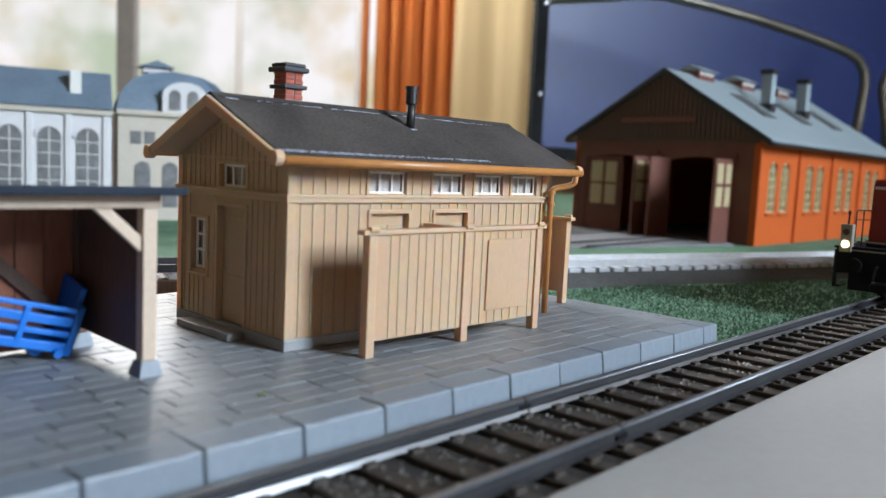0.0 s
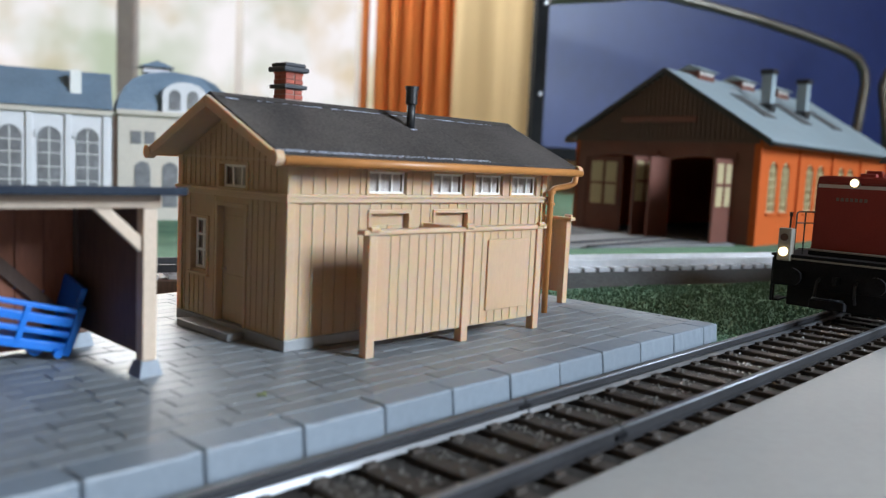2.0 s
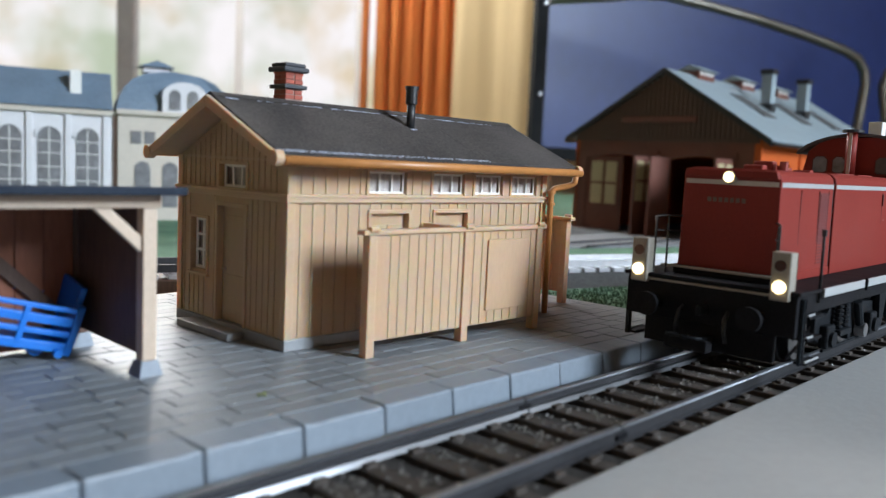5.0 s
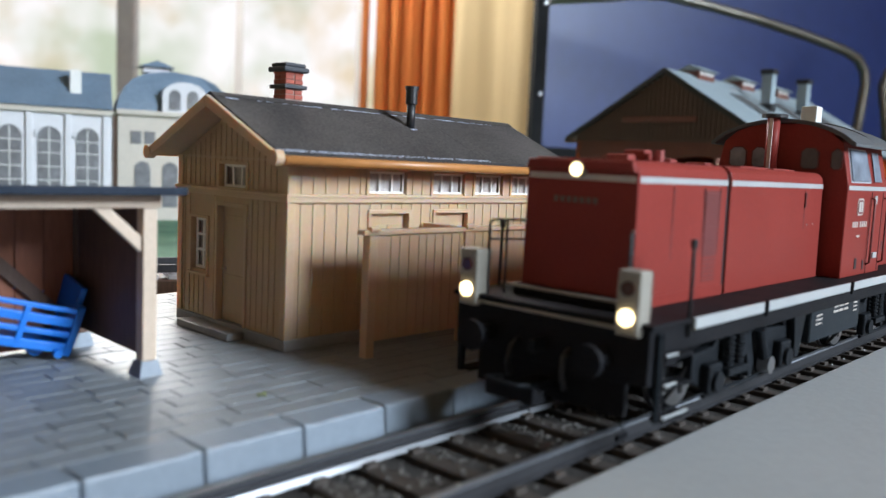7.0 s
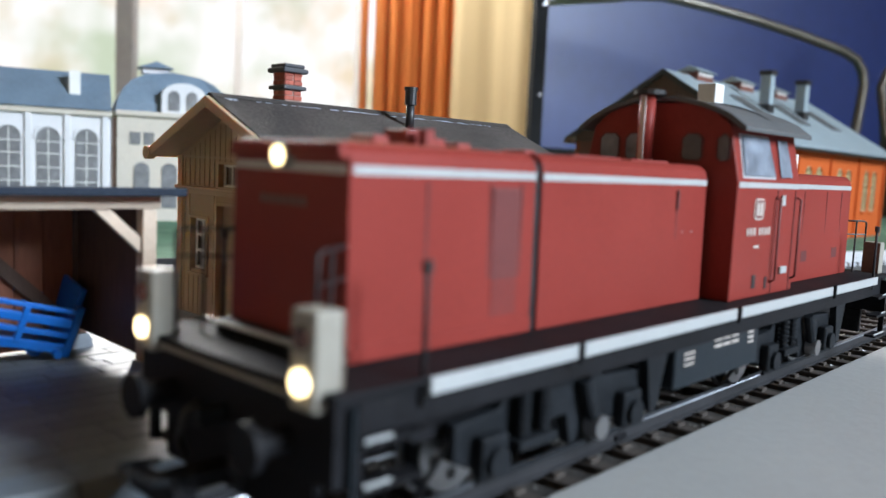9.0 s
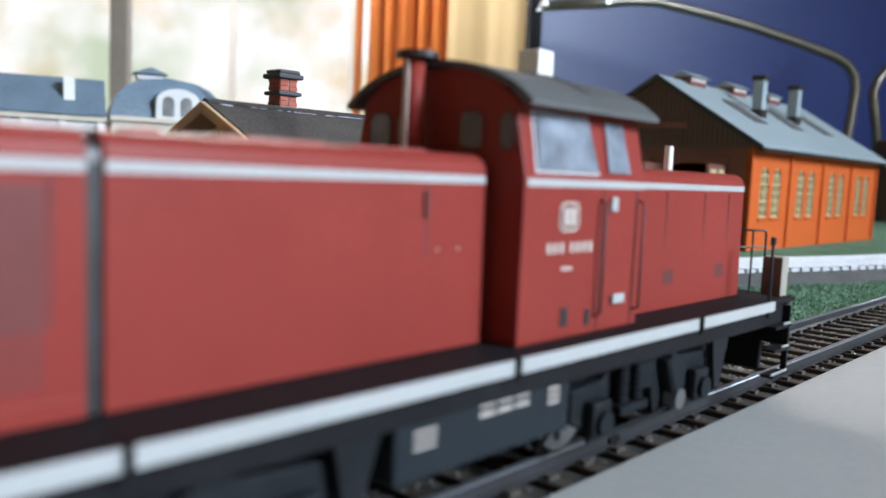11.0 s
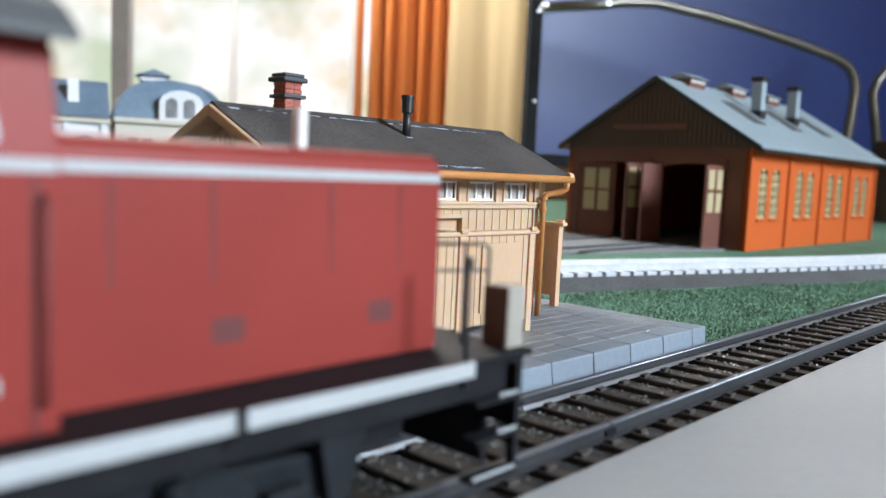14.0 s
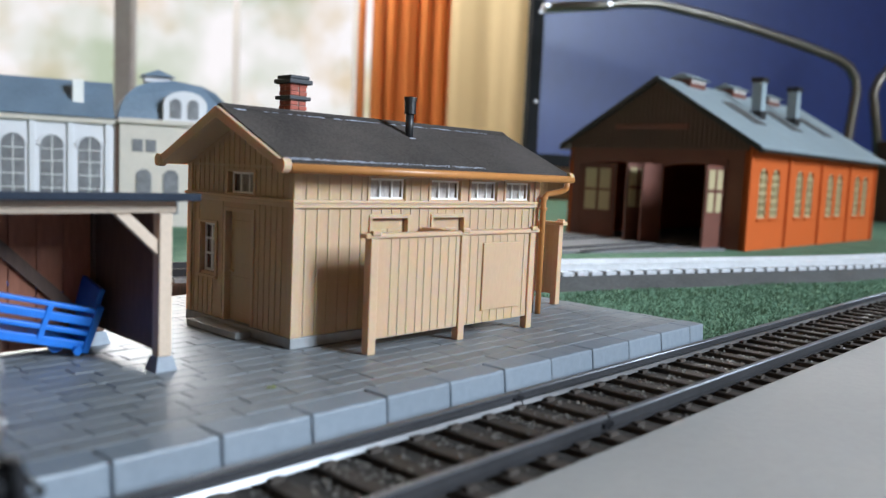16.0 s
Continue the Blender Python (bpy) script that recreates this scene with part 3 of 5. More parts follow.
        for r in (0, 4):
            for k in range(4):
                fs.append((i + r + k, i + r + (k + 1) % 4, i + r + 4 + (k + 1) % 4, i + r + 4 + k))
        fs.append((i + 8, i + 9, i + 10, i + 11))
    me = bpy.data.meshes.new("far_paving")
    me.from_pydata(vs, [], fs)
    me.materials.append(STONE)
    ob = new("far_paving", me)
    ob.parent = p
    tagged(ob, kind="stuff")


platform()


# ---- the station outbuilding ----
def outbuilding():
    h = thing("outbuilding", pose(0.07315, 0.03541, 0, 0, 0, -0.49), "tan board-and-batten station outbuilding with dark felt roof", "building")
    L, D, T = 75.0, 38.2, 1.6
    slope, RC = 0.457, 17.4  # the ridge stands a little before the middle
    eave = lambda v: 35.4 + (v + 4.9) * slope if v <= RC else 35.4 + (2 * RC - v + 4.9) * slope
    # plinth
    part("plinth", boxes((-0.5, L + 0.5, -0.5, D + 0.5, 0, 2.1), bevel=0.15), PLINTH, h, "grey stone plinth")
    part("doorstep", boxes((-4.2, -0.52, 12.5, 31.5, 0, 1.5), bevel=0.2), PLINTH, h, "grey doorstep along the gable")
    # front wall with windows and doors
    wins = [(18.6, 28.5, 28.8, 33.1), (36.3, 45.9, 28.8, 33.1), (49.5, 58.9, 28.8, 33.1), (62.3, 71.6, 28.8, 33.1)]
    doors = [(19.4, 29.4, 2.1, 24.8), (37.4, 47.3, 2.1, 24.8)]
    front = part("front_wall", holed(L, 2.1, 36.4, wins + doors, T), TAN, h)
    part("back_wall", boxes((0, L, D - T, D, 2.1, 34.2)), TAN, h)
    for x0, x1, z0, z1 in wins:
        w = part("window", ring(x0, x1, z0, z1, 0.45, 0.5, 0.75), WHITE, h, "white window frame with two uprights")
        for k in (1, 2):
            part("mullion", boxes((x0 + (x1 - x0) * k / 3 - 0.22, x0 + (x1 - x0) * k / 3 + 0.22, 0.48, 0.75, z0 + 0.4, z1 - 0.4)), WHITE, w)
        part("pane", boxes((x0, x1, 0.82, 0.9, z0, z1)), GLASS, w).visible_shadow = False
        part("pale_backing", boxes((x0, x1 - (x1 - x0) * 0.06, 1.1, 1.2, z0, z1)), CURTAIN_LACE, w, "pale sheet behind the glass, as curtain and bright interior")
        part("window_frame", boxes((x0 - 0.7, x0 - 0.02, -0.35, 0.4, z0 - 0.5, z1 + 0.5), (x1 + 0.02, x1 + 0.7, -0.35, 0.4, z0 - 0.5, z1 + 0.5), (x0, x1, -0.35, 0.4, z1 + 0.02, z1 + 0.5), bevel=0.05), TRIM, w, "pale tan window surround")
    for x0, x1, z0, z1 in doors:
        d = part("door", boxes((x0, x1, 1.0, 1.5, z0, z1)), TAN, h, "tan panelled door set back in its frame")
        for a, b in ((3, 11), (12.5, 17), (18.3, 22.5)):
            part("panel", boxes((x0 + 1, (x0 + x1) / 2 - 0.3, 0.8, 1.05, a, b), ((x0 + x1) / 2 + 0.3, x1 - 1, 0.8, 1.05, a, b), bevel=0.1), TAN, d)
        part("door_frame", boxes((x0 - 0.8, x0 - 0.02, -0.4, 0.6, z0, z1 + 0.8), (x1 + 0.02, x1 + 0.8, -0.4, 0.6, z0, z1 + 0.8), (x0, x1, -0.4, 0.6, z1 + 0.02, z1 + 0.8), bevel=0.06), TRIM, d)
    # gable walls: the near one with window, door and upper window
    g_open = [(D - 33.3, D - 27.4, 11.5, 22.0), (D - 23.2, D - 13.6, 2.1, 25.0), (D - 22.8, D - 13.4, 28.8, 33.2)]
    # gable wall is drawn along its own x, from the back corner to the front one
    gm = mpose(0, D, 0, 0, 0, -90)
    gable = part("gable_wall", holed(D, 2.1, 34.2, g_open, T), TAN, h, at=gm)
    tri = lambda x0, x1: prism([(0.0, 34.2), (D, 34.2), (D, eave(D) - 1.3), (RC, eave(RC) - 1.5), (0.0, eave(0) - 1.4)], x0, x1)
    part("gable_top", tri(0, T), TAN, h)
    part("gable_top", tri(L - T, L), TAN, h)
    part("gable_wall", boxes((L - T, L, 0, D, 2.1, 34.2)), TAN, h)
    x0, x1, z0, z1 = g_open[0]
    w = part("window", ring(x0, x1, z0, z1, 0.6, 0.9, 1.2), WHITE, h, "white glazed window with bars", at=gm)
    for row in (((x0 + x1) / 2 - 0.3, (x0 + x1) / 2 + 0.3, 0.88, 1.2, z0 + 0.5, z1 - 0.5), (x0 + 0.5, x1 - 0.5, 0.87, 1.2, 15.1, 15.6), (x0 + 0.5, x1 - 0.5, 0.87, 1.2, 18.3, 18.8)):
        part("glazing_bar", boxes(row), WHITE, w)
    part("pane", boxes((x0, x1, 1.25, 1.35, z0, z1)), GLASS, w).visible_shadow = False
    # added pale sheet that stands for the light interior behind these panes
    part("pale_backing", boxes((x0, x1, 1.9, 2.0, z0 - 0.3, z1 + 0.3)), CURTAIN_LACE, w, "pale sheet behind the glass, as curtain and bright interior")
    part("window_frame", boxes((x0 - 0.8, x0 - 0.02, -0.4, 0.3, z0 - 0.6, z1 + 0.6), (x1 + 0.02, x1 + 0.8, -0.4, 0.3, z0 - 0.6, z1 + 0.6), (x0, x1, -0.4, 0.3, z1 + 0.02, z1 + 0.6), (x0 - 1, x1 + 1, -0.7, 0.3, z0 - 1.2, z0 - 0.62), bevel=0.06), TRIM, w)
    x0, x1, z0, z1 = g_open[1]
    d = part("door", boxes((x0, x1, 1.1, 1.5, z0, z1)), TAN, h, "tan plank door set deep in its frame", at=gm)
    part("panel", boxes((x0 + 1, x1 - 1, 0.95, 1.15, 4, 11.5), (x0 + 1, x1 - 1, 0.95, 1.15, 14.5, 23.2), bevel=0.1), TAN, d)
    part("handle", rods(0.22, ((x0 + 1.1, 1.0, 12.6), (x0 + 1.1, 0.2, 12.6)), ((x0 + 1.1, 0.25, 12.6), (x0 + 2.4, 0.25, 12.6))), TRIM, d, "small door handle")
    part("door_frame", boxes((x0 - 0.8, x0 - 0.02, -0.4, 0.6, z0, z1 + 0.8), (x1 + 0.02, x1 + 0.8, -0.4, 0.6, z0, z1 + 0.8), (x0, x1, -0.4, 0.6, z1 + 0.02, z1 + 0.8), bevel=0.06), TRIM, d)
    x0, x1, z0, z1 = g_open[2]
    w = part("window", ring(x0, x1, z0, z1, 0.5, 0.9, 1.2), WHITE, h, "small white gable window", at=gm)
    for k in (1, 2):
        part("mullion", boxes((x0 + (x1 - x0) * k / 3 - 0.25, x0 + (x1 - x0) * k / 3 + 0.25, 0.88, 1.2, z0 + 0.4, z1 - 0.4)), WHITE, w)
    part("pane", boxes((x0, x1, 1.25, 1.35, z0, z1)), GLASS, w).visible_shadow = False
    # the same added sheet gives the upper window its light-filled look
    part("pale_backing", boxes((x0, x1, 1.9, 2.0, z0 - 0.3, z1 + 0.3)), CURTAIN_LACE, w, "pale sheet behind the glass, as curtain and bright interior")
    part("window_frame", boxes((x0 - 0.7, x0 - 0.02, -0.35, 0.3, z0 - 0.6, z1 + 0.5), (x1 + 0.02, x1 + 0.7, -0.35, 0.3, z0 - 0.6, z1 + 0.5), (x0, x1, -0.35, 0.3, z1 + 0.02, z1 + 0.5), (x0, x1, -0.5, 0.3, z0 - 0.6, z0 - 0.02)), TRIM, w)
    # corner boards and the moulded band
    part("corner_board", boxes((-0.45, 1.3, -0.45, 0.0, 2.1, 36.2), (-0.45, 0.0, 0.0, 1.3, 2.1, 36.2), bevel=0.08), TRIM, h)
    part("corner_board", boxes((L - 1.3, L + 0.45, -0.45, 0.0, 2.1, 36.2), bevel=0.08), TRIM, h)
    part("corner_board", boxes((-0.45, 0.0, D - 1.3, D + 0.45, 2.1, 34.6), bevel=0.08), TRIM, h)
    part("band", boxes((-1.0, L + 1.0, -1.0, -0.02, 27.9, 28.5), (-0.8, L + 0.8, -0.75, -0.02, 27.0, 27.9), bevel=0.12), TRIM, h, "pale moulded band round the walls")
    part("band", boxes((-1.0, -0.02, 0, D + 0.8, 27.9, 28.5), (-0.75, -0.02, 0, D + 0.6, 27.0, 27.9), bevel=0.12), TRIM, h, "pale moulded band round the walls")
    # battens
    def batten(z0, z1):
        return mesh_of(boxes((-0.28, 0.28, -0.2, 0.0, z0, z1), bevel=0.1), "batten", TAN)
    low, high, short, mid = batten(2.2, 26.9), batten(28.6, 35.6), batten(25.8, 26.9), batten(33.5, 35.6)
    n = 27
    for i in range(1, n):
        u = L * i / n
        over = any(a - 0.9 < u < b + 0.9 for a, b, *_ in doors)
        piece("batten", short if over else low, front, mpose(u, 0, 0))
        if not any(a - 1.2 < u < b + 1.2 for a, b, *_ in wins) and (u < 19 or 30 < u < 36):
            piece("batten", high, front, mpose(u, 0, 0))
    for i in range(1, 20):
        u = D * i / 20
        if not any(a - 0.9 < u < b + 0.9 for a, b, c, d_ in g_open[:2]):
            piece("batten", low, gable, mpose(u, 0, 0))
        elif D - 34 < u < D - 27:
            piece("batten", batten(2.2, 10.2), gable, mpose(u, 0, 0))
        top = eave(D - u) - 2.2
        z = 33.7 if g_open[2][0] - 0.9 < u < g_open[2][1] + 0.9 else 28.6
        piece("batten", batten(z, top), gable, mpose(u, 0, 0))
    part("gable_sill_rail", boxes((-0.5, -0.02, 2, D - 2, 34.2, 34.7)), TRIM, h)
    # roof: two slopes with overhang, barge boards, purlin ends
    O = 5.6
    for side in (0, 1):
        f = (lambda v: v) if side == 0 else (lambda v: 2 * RC - v)
        prof = [(f(-4.9), 35.4), (f(RC), eave(RC)), (f(RC), eave(RC) - 1.3), (f(-4.9), 34.1)]
        part("roof_underside", prism(prof, -O, L + O), TRIM, h)
        prof = [(f(-5.1), 35.42), (f(RC), eave(RC) + 0.12), (f(RC), eave(RC) + 0.65), (f(-5.1), 35.95)]
        for a, b in ((-O - 0.2, 21.0), (21.05, 47.9), (47.95, L + O + 0.2)):
            part("roof_sheet", prism(prof, a, b), ROOF_DARK, h, "dark grey felt roof sheet")
        prof = [(f(-5.3), 33.7), (f(-5.3), 35.6), (f(RC), eave(RC) + 0.35), (f(RC), eave(RC) - 1.9)]
        part("barge_board", prism(prof, -O - 1.1, -O - 0.05, bevel=0.2), TRIM, h, "pale tan barge board")
        part("barge_board", prism(prof, L + O + 0.05, L + O + 1.1, bevel=0.2), TRIM, h, "pale tan barge board")
        for x in (-O - 0.6, L + O + 0.6):
            part("purlin_end", rods(1.35, ((x - 0.8, f(-5.0), 34.9), (x + 0.8, f(-5.0), 34.9)), seg=12), TRIM, h)
    part("ridge_cap", prism([(RC - 1.6, eave(RC) + 0.1), (RC, eave(RC) + 0.95), (RC + 1.6, eave(RC) + 0.1)], -O - 0.2, L + O + 0.2), ROOF_DARK, h, "dark felt ridge strip")
    # worn pale paint along eave and ridge
    rnd = random.Random(2)
    bm = bmesh.new()
    for _ in range(320):
        u = -O + rnd.random() ** 1.7 * (L * 0.72)
        v = -5.0 + rnd.uniform(0, 0.7)
        box(bm, u, u + rnd.uniform(0.15, 0.7), v, v + rnd.uniform(0.08, 0.22), eave(v) + 0.52, eave(v) + 0.78)
    for _ in range(70):
        u = -O + rnd.random() * (L + O)
        v = RC - 1.9 + rnd.uniform(-0.2, 0.3)
        box(bm, u, u + rnd.uniform(0.5, 2.5), v, v + rnd.uniform(0.1, 0.25), eave(v) + 0.52, eave(v) + 0.78)
    tagged(part("roof_wear", bm, ROOF_WORN, h, "worn whitish paint along the roof edge"), kind="stuff")
    # gutter and downpipe
    part("gutter", rods(0.9, ((-O + 0.3, -5.6, 34.5), (L + O + 1.4, -5.6, 34.5)), seg=14), GUTTER, h, "ochre gutter", smooth=True)
    part("gutter_lip", boxes((-O + 0.3, L + O + 1.2, -6.2, -4.9, 34.9, 35.25), bevel=0.12), GUTTER, h)
    part("downpipe", pipe([(L + 5.0, -5.6, 33.8), (L + 5.0, -5.4, 32.2), (L + 4.4, -4.4, 31.4), (L + 1.2, -2.4, 30.6), (L + 0.4, -1.9, 29.6), (L + 0.4, -1.9, 28), (L + 0.4, -1.9, 0.02)], 0.75, 10), GUTTER, h, "ochre downpipe", smooth=True)
    for z in (26.5, 29.2):
        part("pipe_clip", rods(1.05, ((L + 0.4, -1.9, z), (L + 0.4, -1.9, z + 0.7)), seg=12), GUTTER, h)
    # brick chimney
    cx, cy = 12.8, 19.1
    ch = part("chimney", boxes((cx - 1.95, cx + 1.95, cy - 1.95, cy + 1.95, 43, 53.0)), MORTAR, h, "red brick chimney with dark caps")
    part("chimney_cap", boxes((cx - 3.0, cx + 3.0, cy - 3.0, cy + 3.0, 52.0, 53.0), (cx - 2.5, cx + 2.5, cy - 2.5, cy + 2.5, 53.0, 53.8), bevel=0.3), SLATE, ch, "dark slate cap")
    part("chimney_cap", boxes((cx - 2.75, cx + 2.75, cy - 2.75, cy + 2.75, 48.7, 49.5), bevel=0.2), SLATE, ch, "dark slate collar")
    for i, z in enumerate([44.2, 45.4, 46.6, 47.55, 49.6, 50.5, 51.35]):
        for k in range(2):
            a = cx - 2.1 + k * 2.1
            o = 0.7 if i % 2 else 0
            part("brick", boxes((a + 0.07, a + 2.04 - o * 0.3, cy - 2.15, cy - 1.9, z + 0.08, z + 0.88), bevel=0.06), BRICK, ch)
            b = cy - 2.1 + k * 2.1
            part("brick", boxes((cx - 2.15, cx - 1.9, b + 0.07, b + 2.04 - o * 0.3, z + 0.08, z + 0.88), bevel=0.06), BRICK, ch)
    # black stove pipe
    px, py = 38.7, 10.0
    zb = eave(py)
    pp = part("vent_pipe", rods(0.95, ((px, py, zb - 0.5), (px, py, 48.4)), seg=14), BLACK, h, "black stove pipe", smooth=True)
    part("pipe_collar", rods(1.3, ((px, py, 47.8), (px, py, 50.9)), seg=14), BLACK, pp)
    part("pipe_cap", rods(1.5, ((px, py, 50.9), (px, py, 51.6)), seg=14), BLACK, pp)
    part("pipe_flashing", boxes((px - 1.0, px + 0.8, py - 1.5, py - 0.9, eave(py - 1.2) + 0.2, eave(py - 1.2) + 0.8), bevel=0.15), ROOF_WORN, pp)


outbuilding()


def fence_panel(length, height, posts, label, m):
    f = thing("privacy_fence", m, label, "fence", "board fences at the outbuilding")
    z0 = 2.9
    body = part("board_panel", boxes((0.2, length - 0.2, -0.5, 0.5, z0, height - 1.0)), TAN, f)
    for x in posts:
        part("post", boxes((x - 0.95, x + 0.95, -1.0, 0.9, 0, height - 0.9), bevel=0.15), TRIM, f)
    part("top_rail", boxes((-1.3, length + 1.3, -1.1, 1.1, height - 0.9, height), bevel=0.2), TRIM, f)
    for x in posts:
        part("rail_knob", rods(0.55, ((x - 1.0, -1.0, height + 0.1), (x + 1.0, -1.0, height + 0.1)), seg=10), TRIM, f)
    return f, body


def fences():
    # a screen before the doors
    c, s = math.cos(radians(-0.49)), math.sin(radians(-0.49))
    x, y = 73.15 + c * 8.3 + s * 11.78, 35.41 + s * 8.3 - c * 11.78
    f, body = fence_panel(50.2, 23.0, (0.95, 25.9, 49.2), "tan board fence that screens the doors of the outbuilding", mpose(x, y, 0, 0, 0, -0.49))
    me = mesh_of(boxes((-0.22, 0.22, -0.15, 0.0, 3.0, 21.9), bevel=0.06), "batten", TAN)
    top = mesh_of(boxes((-0.22, 0.22, -0.15, 0.0, 20.3, 21.9), bevel=0.06), "batten", TAN)
    low = mesh_of(boxes((-0.22, 0.22, -0.15, 0.0, 3.0, 5.6), bevel=0.06), "batten", TAN)
    for u in (5.6, 7.8, 10.2, 12.7, 14.7, 17.0, 19.2, 21.6, 23.8, 28.3, 30.8, 46.6):
        piece("batten", me, body, mpose(u, -0.5, 0))
    for u in (33.2, 35.6, 38.1, 40.6, 43.3):
        piece("batten", top, body, mpose(u, -0.5, 0))
        piece("batten", low, body, mpose(u, -0.5, 0))
    part("notice_board", boxes((32.2, 44.6, -0.95, -0.52, 5.6, 20.2), bevel=0.1), TAN, f, "smooth blank board on the fence")
    part("return_rail", boxes((24.9, 26.9, 0.9, 11.0, 22.0, 22.9), bevel=0.15), TRIM, f, "rail from the fence back to the wall")
    part("return_board", boxes((25.4, 26.4, 0.9, 11.0, 3, 22.0)), TAN, f)
    # one at the far end, square to the wall
    f2, body2 = fence_panel(24.0, 22.9, (0.95, 23.0), "tan board fence standing at the far gable", mpose(165.3, 38.6, 0, 0, 0, 90))
    for i in range(1, 10):
        piece("batten", me, body2, mpose(2 + i * 2.2, 0.76, 0))


fences()


# ---- open shelter with a blue cart ----
def shelter():
    s = thing("open_shelter", mpose(0, 0, 0), "open timber shelter with dark brown walls and flat felt roof", "shelter")
    part("roof", prism([(31.0, 28.4), (64.0, 27.0), (64.0, 28.2), (31.0, 29.7)], -60, 51.2, bevel=0.25), FELT, s, "flat dark blue-grey felt roof")
    part("front_beam", boxes((-58, 48.6, 34.4, 36.6, 26.3, 28.35), bevel=0.2), POST, s, "beige front beam")
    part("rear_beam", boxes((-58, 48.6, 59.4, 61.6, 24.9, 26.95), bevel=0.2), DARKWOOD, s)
    for x in (46.8, -2.0, -50.0):
        part("post", boxes((x - 1.15, x + 1.15, 34.35, 36.65, 2.4, 26.25), bevel=0.2), POST, s, "beige timber post")
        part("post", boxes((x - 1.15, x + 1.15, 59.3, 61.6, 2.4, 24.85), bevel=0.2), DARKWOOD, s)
        for y in (35.5, 60.4):
            bm = bmesh.new()
            bmesh.ops.create_cone(bm, cap_ends=True, segments=4, radius1=2.75 * MM, radius2=1.9 * MM, depth=2.4 * MM, matrix=mpose(x, y, 1.2) @ pose(0, 0, 0, 0, 0, 45))
            part("footing", bm, CONCRETE, s, "blue-grey concrete footing")
    for x, k in ((46.8, -1), (-2.0, -1)):
        bm = prism([(x - 1.2, 19.4), (x - 1.2, 21.9), (x - 6.0, 26.3), (x - 8.6, 26.3)], 34.9, 36.1, "y", bevel=0.12)
        part("brace", bm, POST, s, "beige diagonal brace")
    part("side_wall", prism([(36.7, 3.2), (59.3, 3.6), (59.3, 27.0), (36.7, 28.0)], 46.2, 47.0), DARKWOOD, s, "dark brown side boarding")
    back = part("back_wall", boxes((-58, 45.5, 60.0, 60.8, 0.5, 24.85)), BROWN, s, "red-brown back boarding")
    me = mesh_of(boxes((-2.25, 2.25, -0.35, 0, 0.6, 24.8), bevel=0.1), "plank", BROWN)
    for i in range(10):
        piece("plank", me, back, mpose(42.8 - i * 4.65, 60.0, 0))
    bm = prism([(22, 24.8), (25, 24.8), (44.5, 6), (44.5, 3)], 58.6, 59.5, "y")
    part("brace", bm, DARKWOOD, s, "dark diagonal brace on the back wall")


shelter()


def blue_cart():
    c = thing("luggage_cart", mpose(41.0, 52.6, 0.9, 10, 15, 0), "bright blue plastic slatted luggage cart tipped on its end", "cart")
    for z0, z1 in ((0.0, 1.6), (2.7, 3.6), (4.5, 6.0), (6.9, 7.7)):
        part("slat", boxes((-34, 0.2, -0.5, 0.5, z0, z1), bevel=0.18), BLUE, c)
    for x in (-27, -18, -8.6):
        part("cross_bar", boxes((x, x + 1.0, -0.7, 0.3, 1.0, 7.2), bevel=0.15), BLUE, c)
    part("end_post", boxes((-0.4, 0.9, -0.8, 0.8, -0.4, 8.4), bevel=0.25), BLUE, c)
    part("end_rack", boxes((-0.3, 0.8, 0.8, 9.5, 0.4, 11.2), bevel=0.3), BLUE, c, "blue end board")
    for z0, z1 in ((0.0, 1.6), (2.7, 3.6), (4.5, 6.0), (6.9, 7.7)):
        part("slat", boxes((-34, 0.2, 8.6, 9.4, z0, z1), bevel=0.18), BLUE, c)
    part("floor_board", boxes((-34, -0.4, 0.6, 8.5, 0.3, 0.9)), BLUE, c)
    for x in (-4.0, -29):
        part("wheel_hub", rods(0.75, ((x + 2.6, -1.5, 0.1), (x + 2.6, -0.5, 0.1)), seg=12), BLUE, c)
        part("wheel", rods(1.4, ((x, 1.5, -0.2), (x, 2.3, -0.2)), seg=16), BLUE, c)


blue_cart()


